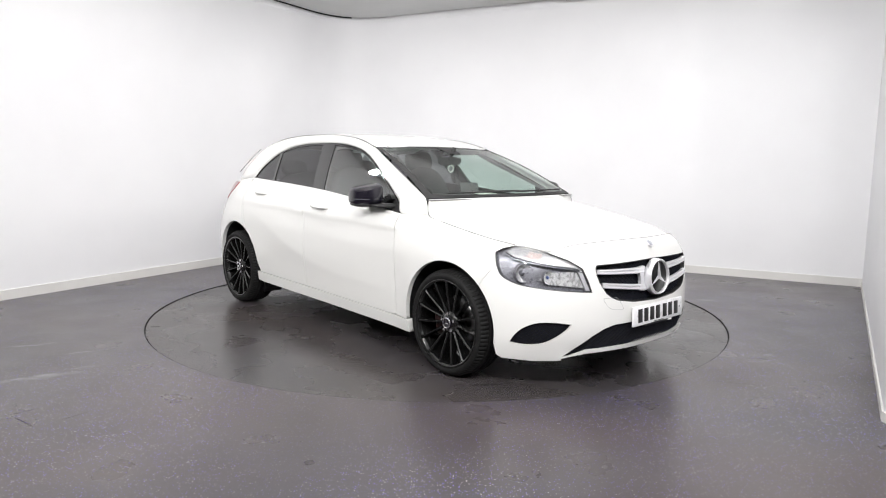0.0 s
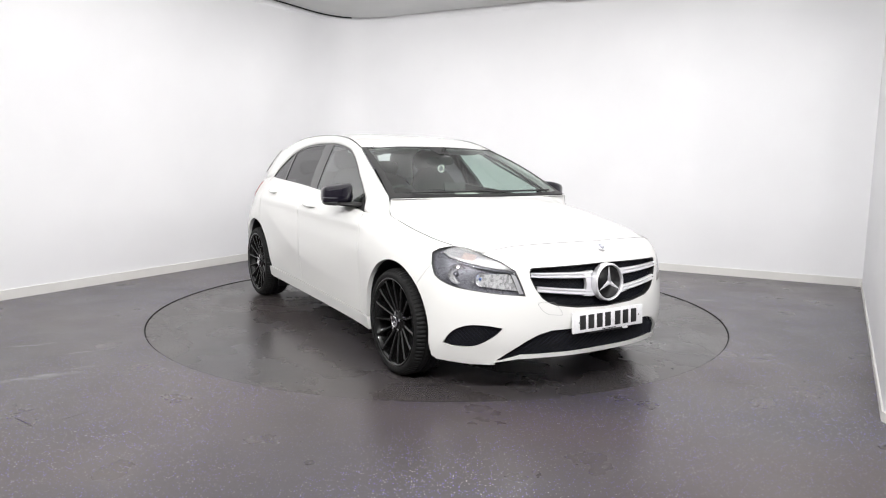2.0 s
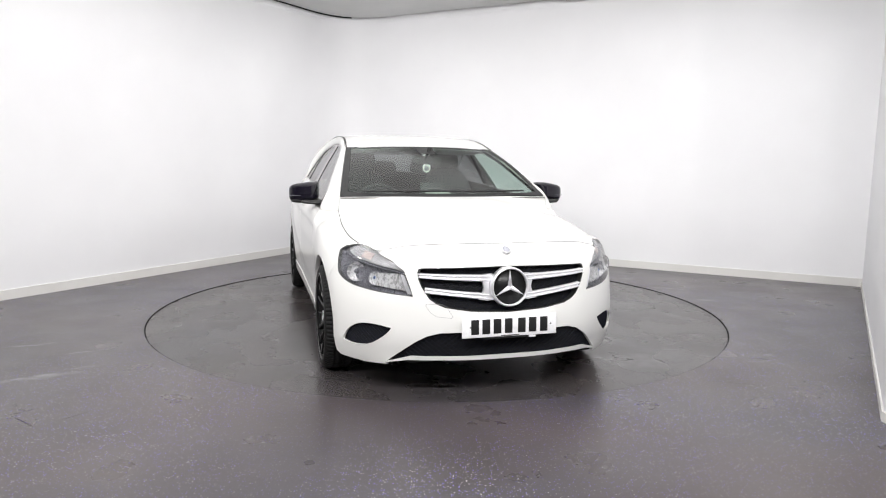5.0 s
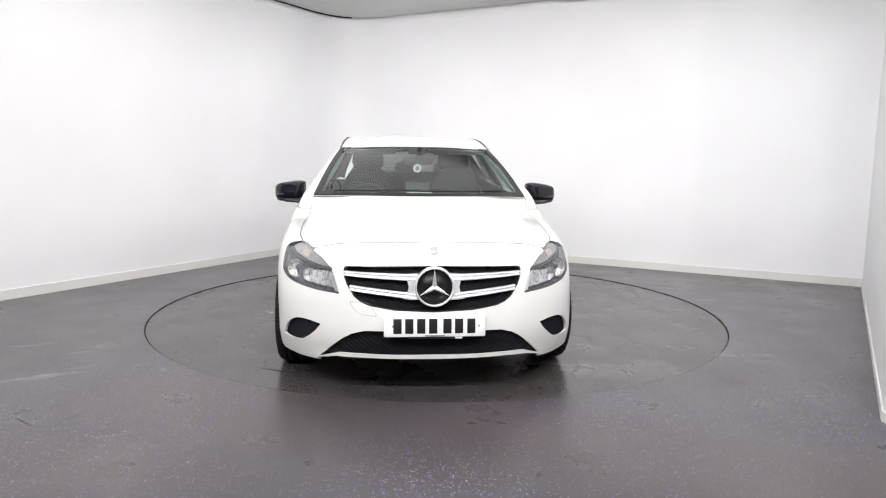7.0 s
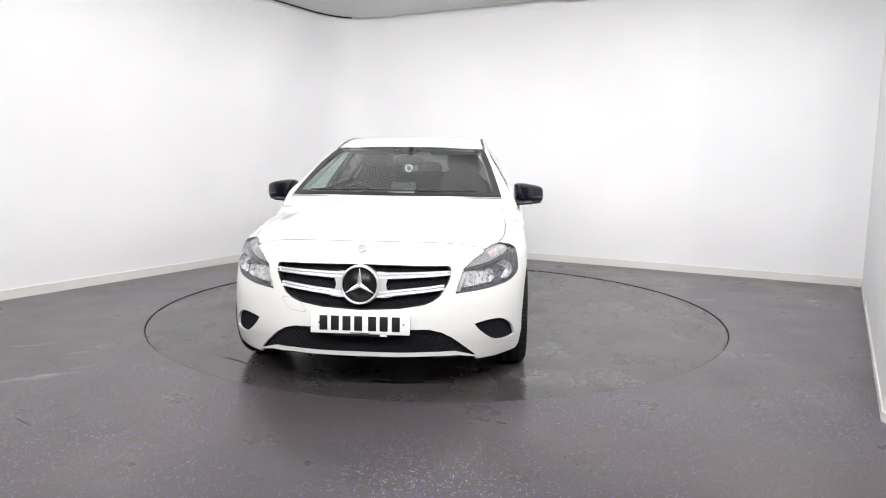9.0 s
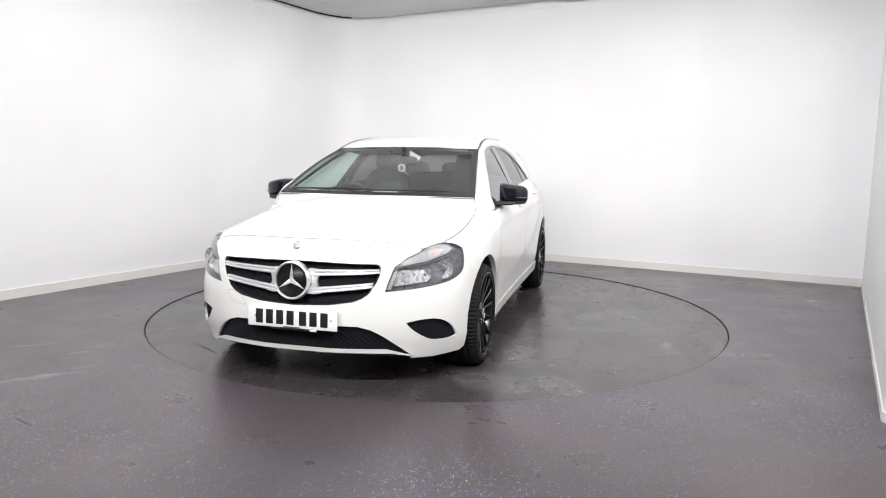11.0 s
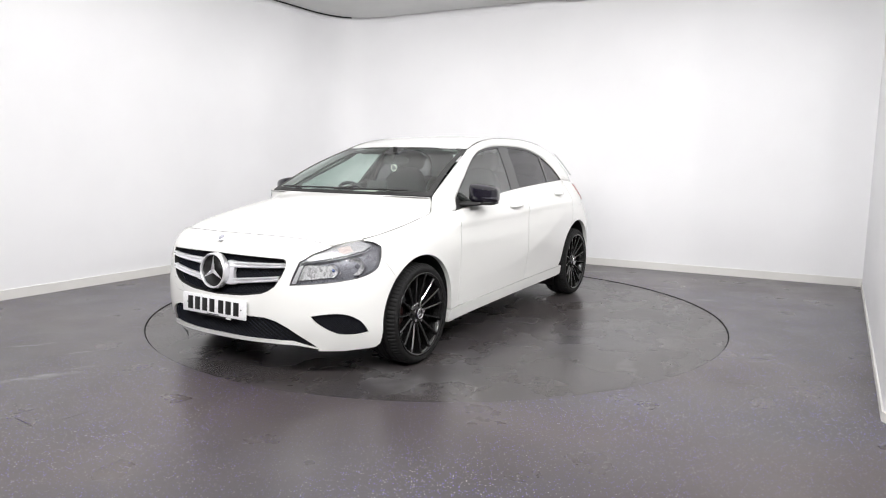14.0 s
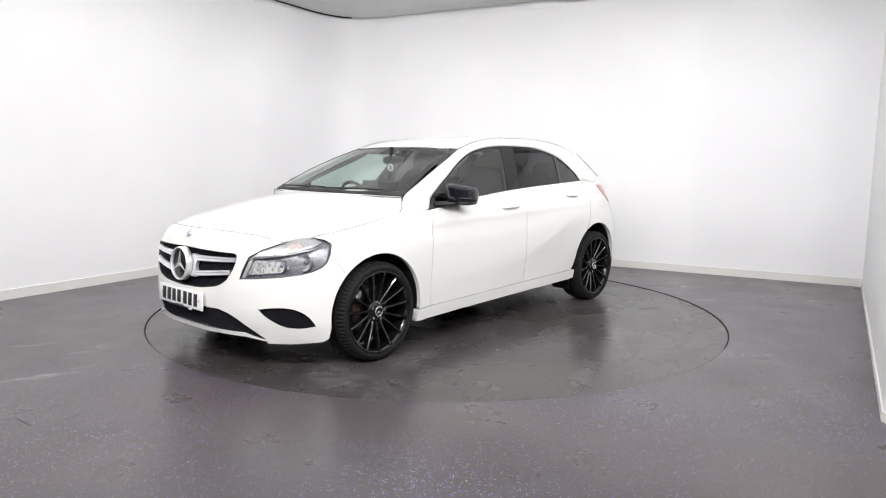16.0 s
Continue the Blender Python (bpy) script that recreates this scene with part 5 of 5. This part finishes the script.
def wheel():
    root = tagged(new("wheel"), "black multi-spoke alloy wheel with a low tyre")
    root.parent = car
    ty = part("tyre", tyre_mesh(), RUBBER, root, "low-profile black rubber tyre")
    tagged(part("tread", tread_blocks(), RUBBER, ty), kind="stuff")
    rm = part("rim", rim_mesh(), WHEEL_BLACK, root, "gloss black wheel rim", loc=pose(0, .006, 0))
    one = spoke_mesh(1)
    me = bpy.data.meshes.new("spoke")
    one.to_mesh(me)
    one.free()
    me.materials.append(WHEEL_BLACK)
    for k in range(15):
        sp = new("spoke", me)
        sp.parent = rm
        sp.matrix_basis = pose(0, 0, 0, 0, 360 / 15 * k, 0)
    hub = part("hub", lathe([(0, .070), (.034, .070), (.046, .066), (.064, .058), (.072, .046), (.074, .01), (.0, .01)], 40, "y"), WHEEL_BLACK, root, loc=pose(0, .012, 0))
    part("hub_cap", lathe([(0, .078), (.026, .077), (.0300, .080), (.0335, .078), (.035, .068)], 36, "y"), GLOSS_BLACK, hub, "round hub cap with chrome emblem")
    part("cap_ring", lathe([(.0265, .0785), (.028, .082), (.0315, .081), (.033, .078)], 36, "y"), BRIGHT, hub)
    part("cap_star", arms(.027, .0045, .005), BRIGHT, hub, loc=pose(0, .079, 0, 0, 0, 90))
    bm = bmesh.new()
    bmesh.ops.create_cone(bm, cap_ends=True, segments=6, radius1=.0095, radius2=.0085, depth=.02)
    bolt = bpy.data.meshes.new("bolt")
    bm.to_mesh(bolt)
    bm.free()
    bolt.materials.append(BRIGHT)
    for k in range(5):
        b = new("bolt", bolt)
        b.parent = hub
        a = 2 * math.pi * k / 5 + .5
        b.matrix_basis = pose(.052 * math.cos(a), .062, .052 * math.sin(a), 90, 0, 0)
    part("brake_disc", lathe([(.08, .0), (.15, .0), (.15, -.022), (.08, -.022)], 48, "y", True), STEEL, root)
    part("caliper", boxed((.10, -.05, -.07), (.165, .035, .07), .012), CALIPER, root)
    part("wheel_back", lathe([(0, -.06), (.22, -.06)], 40, "y"), DARK_CAVITY, root)
    return root


first_wheel = wheel()
first_wheel.matrix_basis = pose(FRONT_AXLE, .773, TYRE_R, 0, 0, 0)
copy_thing(first_wheel, pose(REAR_AXLE, .773, TYRE_R, 0, 34, 0))
copy_thing(first_wheel, pose(FRONT_AXLE, -.773, TYRE_R, 0, 12, 180))
copy_thing(first_wheel, pose(REAR_AXLE, -.773, TYRE_R, 0, 70, 180))


# wheel wells and underside
def well(c, r):
    bm = bmesh.new()
    rows = []
    for a in np.linspace(-12, 192, 30):
        rows.append([bm.verts.new((c[0] + r * math.cos(radians(a)), y, c[1] + r * math.sin(radians(a)))) for y in (.50, .78, .842)])
    for p, q in zip(rows, rows[1:]):
        for j in range(2):
            bm.faces.new((p[j], p[j + 1], q[j + 1], q[j]))
    bm.faces.new([r_[0] for r_ in rows])
    return bm


for c, r in ((ARCH_C, ARCH_R + .006), (REAR_C, REAR_R + .006)):
    for s in (1, -1):
        bm = well(c, r)
        for v in bm.verts:
            v.co.y *= s
        part("wheel_arch_liner", bm, SEAL, car, "black wheel arch liner")
part("underbody", boxed((-1.95, -.50, .17), (1.98, .50, .26), .03), DARK_CAVITY, car, "black underbody tray")
part("underbody_side", boxed((-.93, -.76, .195), (.94, .76, .27), .02), DARK_CAVITY, car)
for s in (1, -1):
    part("wheel_deflector", mesh_of([(x, s * y, z) for x, y, z in ((-1.02, .60, .24), (-1.02, .79, .24), (-1.045, .60, .150), (-1.045, .775, .150), (-1.10, .60, .105), (-1.10, .76, .105), (-1.12, .60, .24), (-1.12, .78, .24))],
         [(0, 1, 3, 2), (2, 3, 5, 4), (4, 5, 7, 6), (1, 7, 5, 3), (0, 2, 4, 6), (0, 6, 7, 1)]), TRIM_BLACK, car, "black rubber deflector before the rear wheel", smooth=False)
part("engine_bay", boxed((.95, -.50, .27), (1.98, .50, .74), .03), DARK_CAVITY, car)
part("nose_block", boxed((1.60, -.60, .20), (1.90, .60, .56), .03), DARK_CAVITY, car)

# ---- cabin ----
cabin = part("cabin_floor", boxed((-1.6, -.70, .27), (.95, .70, .32), .01), CABIN, car, "dark cabin floor")
dash = [(1.06, .985), (.88, .995), (.72, .985), (.60, .940), (.56, .86), (.58, .70), (.70, .45), (1.0, .4)]
bm = bmesh.new()
rows = []
for k in range(21):
    y = -.72 + 1.44 * k / 20
    hump = 0.03 * math.exp(-((y + .36) / .17) ** 2) + 0.010 * math.exp(-(y / .14) ** 2)
    rows.append([bm.verts.new((x - .10 * (y / .72) ** 2, y, z + (hump if x < .9 and z > .8 else 0))) for x, z in dash])
for r, q in zip(rows, rows[1:]):
    for j in range(len(dash) - 1):
        bm.faces.new((r[j], r[j + 1], q[j + 1], q[j]))
bmesh.ops.recalc_face_normals(bm, faces=bm.faces)
dashboard = part("dashboard", bm, CABIN, car, "dark grey soft dashboard")
part("display", boxed((-.008, -.09, -.055), (.008, .09, .055), .006), CABIN, dashboard, loc=pose(.62, 0, 1.03, 0, -12, 0))
part("dash_papers", boxed((-.06, -.09, -.002), (.06, .09, .002)), CARD_WHITE, dashboard, "pale card on the dashboard", loc=pose(.80, .01, 1.010, 0, 6, 8))
steer = part("steering_wheel", lathe([(.172 + .014 * math.cos(a), .014 * math.sin(a)) for a in np.linspace(0, 2 * math.pi, 12, endpoint=False)], 44, "x", True), CABIN, car, "dark leather steering wheel", loc=pose(.43, -.365, .90, 0, 24, 0))
part("wheel_boss", shell(.03, .07, .055, 3), CABIN, steer)
for a in (0, 180, 270):
    part("wheel_spoke", boxed((-.01, .04, -.018), (.01, .17, .018), .006), LAMP_GREY if a == 270 else CABIN, steer, loc=pose(0, 0, 0, a, 0, 0))


def bend(bm, fn):
    for v in bm.verts:
        v.co = Vector(fn(*v.co))
    return bm


def seat(x, y):
    root = part("front_seat", bend(shell(.27, .25, .10, 3.2), lambda a, b, c: (a, b, c + .06 * (a > .1) * a / .27)), SEAT_CLOTH, car, "dark cloth front seat", loc=pose(x, y, .50))
    part("seat_back", bend(shell(.085, .245, .33, 3.0), lambda a, b, c: (a + .03 * (abs(b) / .24) ** 2, b * (1 - .22 * max(0, c) / .33), c)), SEAT_CLOTH, root, loc=pose(-.30, 0, .36, 0, -16, 0))
    part("headrest", shell(.055, .135, .085, 3.0), SEAT_CLOTH, root, loc=pose(-.42, 0, .735, 0, -12, 0))
    for d in (-.05, .05):
        part("headrest_post", lathe([(.007, -.06), (.007, .06)], 8, "y"), STEEL, root, loc=pose(-.41, d, .655, 90, 0, 0))
    return root


seat(.02, .37)
seat(.02, -.37)
bench = part("rear_bench", shell(.27, .62, .11, 3.4), SEAT_CLOTH, car, "dark cloth rear bench", loc=pose(-.80, 0, .50))
part("bench_back", shell(.09, .62, .30, 3.6), SEAT_CLOTH, bench, loc=pose(-.32, 0, .34, 0, -20, 0))
for y in (-.38, 0, .38):
    part("headrest", shell(.05, .12, .07, 3), SEAT_CLOTH, bench, loc=pose(-.42, y, .66, 0, -14, 0))
part("parcel_shelf", boxed((-1.70, -.60, .93), (-1.20, .60, .95), .008), CABIN, car)
part("boot_wall", boxed((-1.72, -.62, .4), (-1.68, .62, .95), .01), CABIN, car)
for s in (1, -1):
    part("door_card", outward(skin(band, mirrored(on_skin([(.85, .88), (.85, .34), (-1.0, .36), (-1.20, .80)] + [(x, z - .02) for x, z in belt_pts(-1.2, .83)]), s), step=0.08, off=0.07, rim=0.0)), CABIN, car, "dark door lining")
    part("pillar_trim", boxed((-.02, -.012, -.17), (.02, .012, .15), .008), CABIN, car, loc=pose(-.29, s * .645, 1.19, s * 30, 12, 0))
    part("pillar_trim", sheet([[np.array((a[0] - .045, s * (a[1] - .035), a[2] - .028)), np.array((a[0] - .135, s * (a[1] + .008), a[2] - .034))] for a in spline([(.93, .70, 1.03), (.60, .635, 1.170), (.40, .60, 1.25), (.26, .573, 1.318)], 12)]), HEADLINER, car)
    part("grab_handle", lathe([(.012, -.10), (.014, 0), (.012, .10)], 10, "x"), HEADLINER, car, loc=pose(-.02, s * .50, 1.30))
    part("sun_visor", boxed((-.07, -.17, -.008), (.07, .17, .008), .006), HEADLINER, car, loc=pose(.225, s * .32, 1.315, 0, -18, 0))
liner = [[np.array((x, k / 8 * (float(rail_y(-x)) - .03), float(rail_z(-x)) - .045 + (float(mid_roof(-x)) - float(rail_z(-x))) * (1 - abs(k / 8) ** 2.4))) for k in range(-8, 9)] for x in np.linspace(.235, -1.5, 20)]
part("headliner", sheet(liner), HEADLINER, car, "pale grey headliner")
imirror = part("inner_mirror", shell(.018, .115, .034, 3), CABIN, car, "dark interior mirror", loc=pose(.385, 0.015, 1.238, 0, 8, 0))
part("mirror_stalk", lathe([(.012, -.05), (.016, .05)], 10, "y"), CABIN, imirror, loc=pose(.02, 0, .055, 70, 0, 0))
medal = part("hanging_medallion", lathe([(0, .004), (.026, .004), (.034, .002), (.034, -.002), (.026, -.004), (0, -.004)], 32, "x"), CARD_WHITE, imirror, "round pale medallion hanging from the mirror", loc=pose(.029, -.006, -.053))
part("medal_ring", lathe([(.027, .002), (.0295, .0065), (.033, .005), (.035, 0), (.033, -.005), (.027, -.002)], 32, "x"), BRIGHT, medal)
part("medal_disc", lathe([(0, .007), (.015, .0062), (.019, .004)], 24, "x"), LAMP_GREY, medal)
part("cord", boxed((-.001, -.0015, .03), (.001, .0015, .085)), INK, medal)


# ---- what moves ----
TURN_0, TURN_RATE = -48.26, -5.223


def motions():
    times = [i / 5 for i in range(81)]
    walk(table, [(t, pose(*TABLE_C, 0, 0, 0, TURN_0 + TURN_RATE * t)) for t in times])
    walk(car, [(t, pose(0, 0, 0, 0, 0, TURN_0 + TURN_RATE * t) @ OFF) for t in times])


motions()
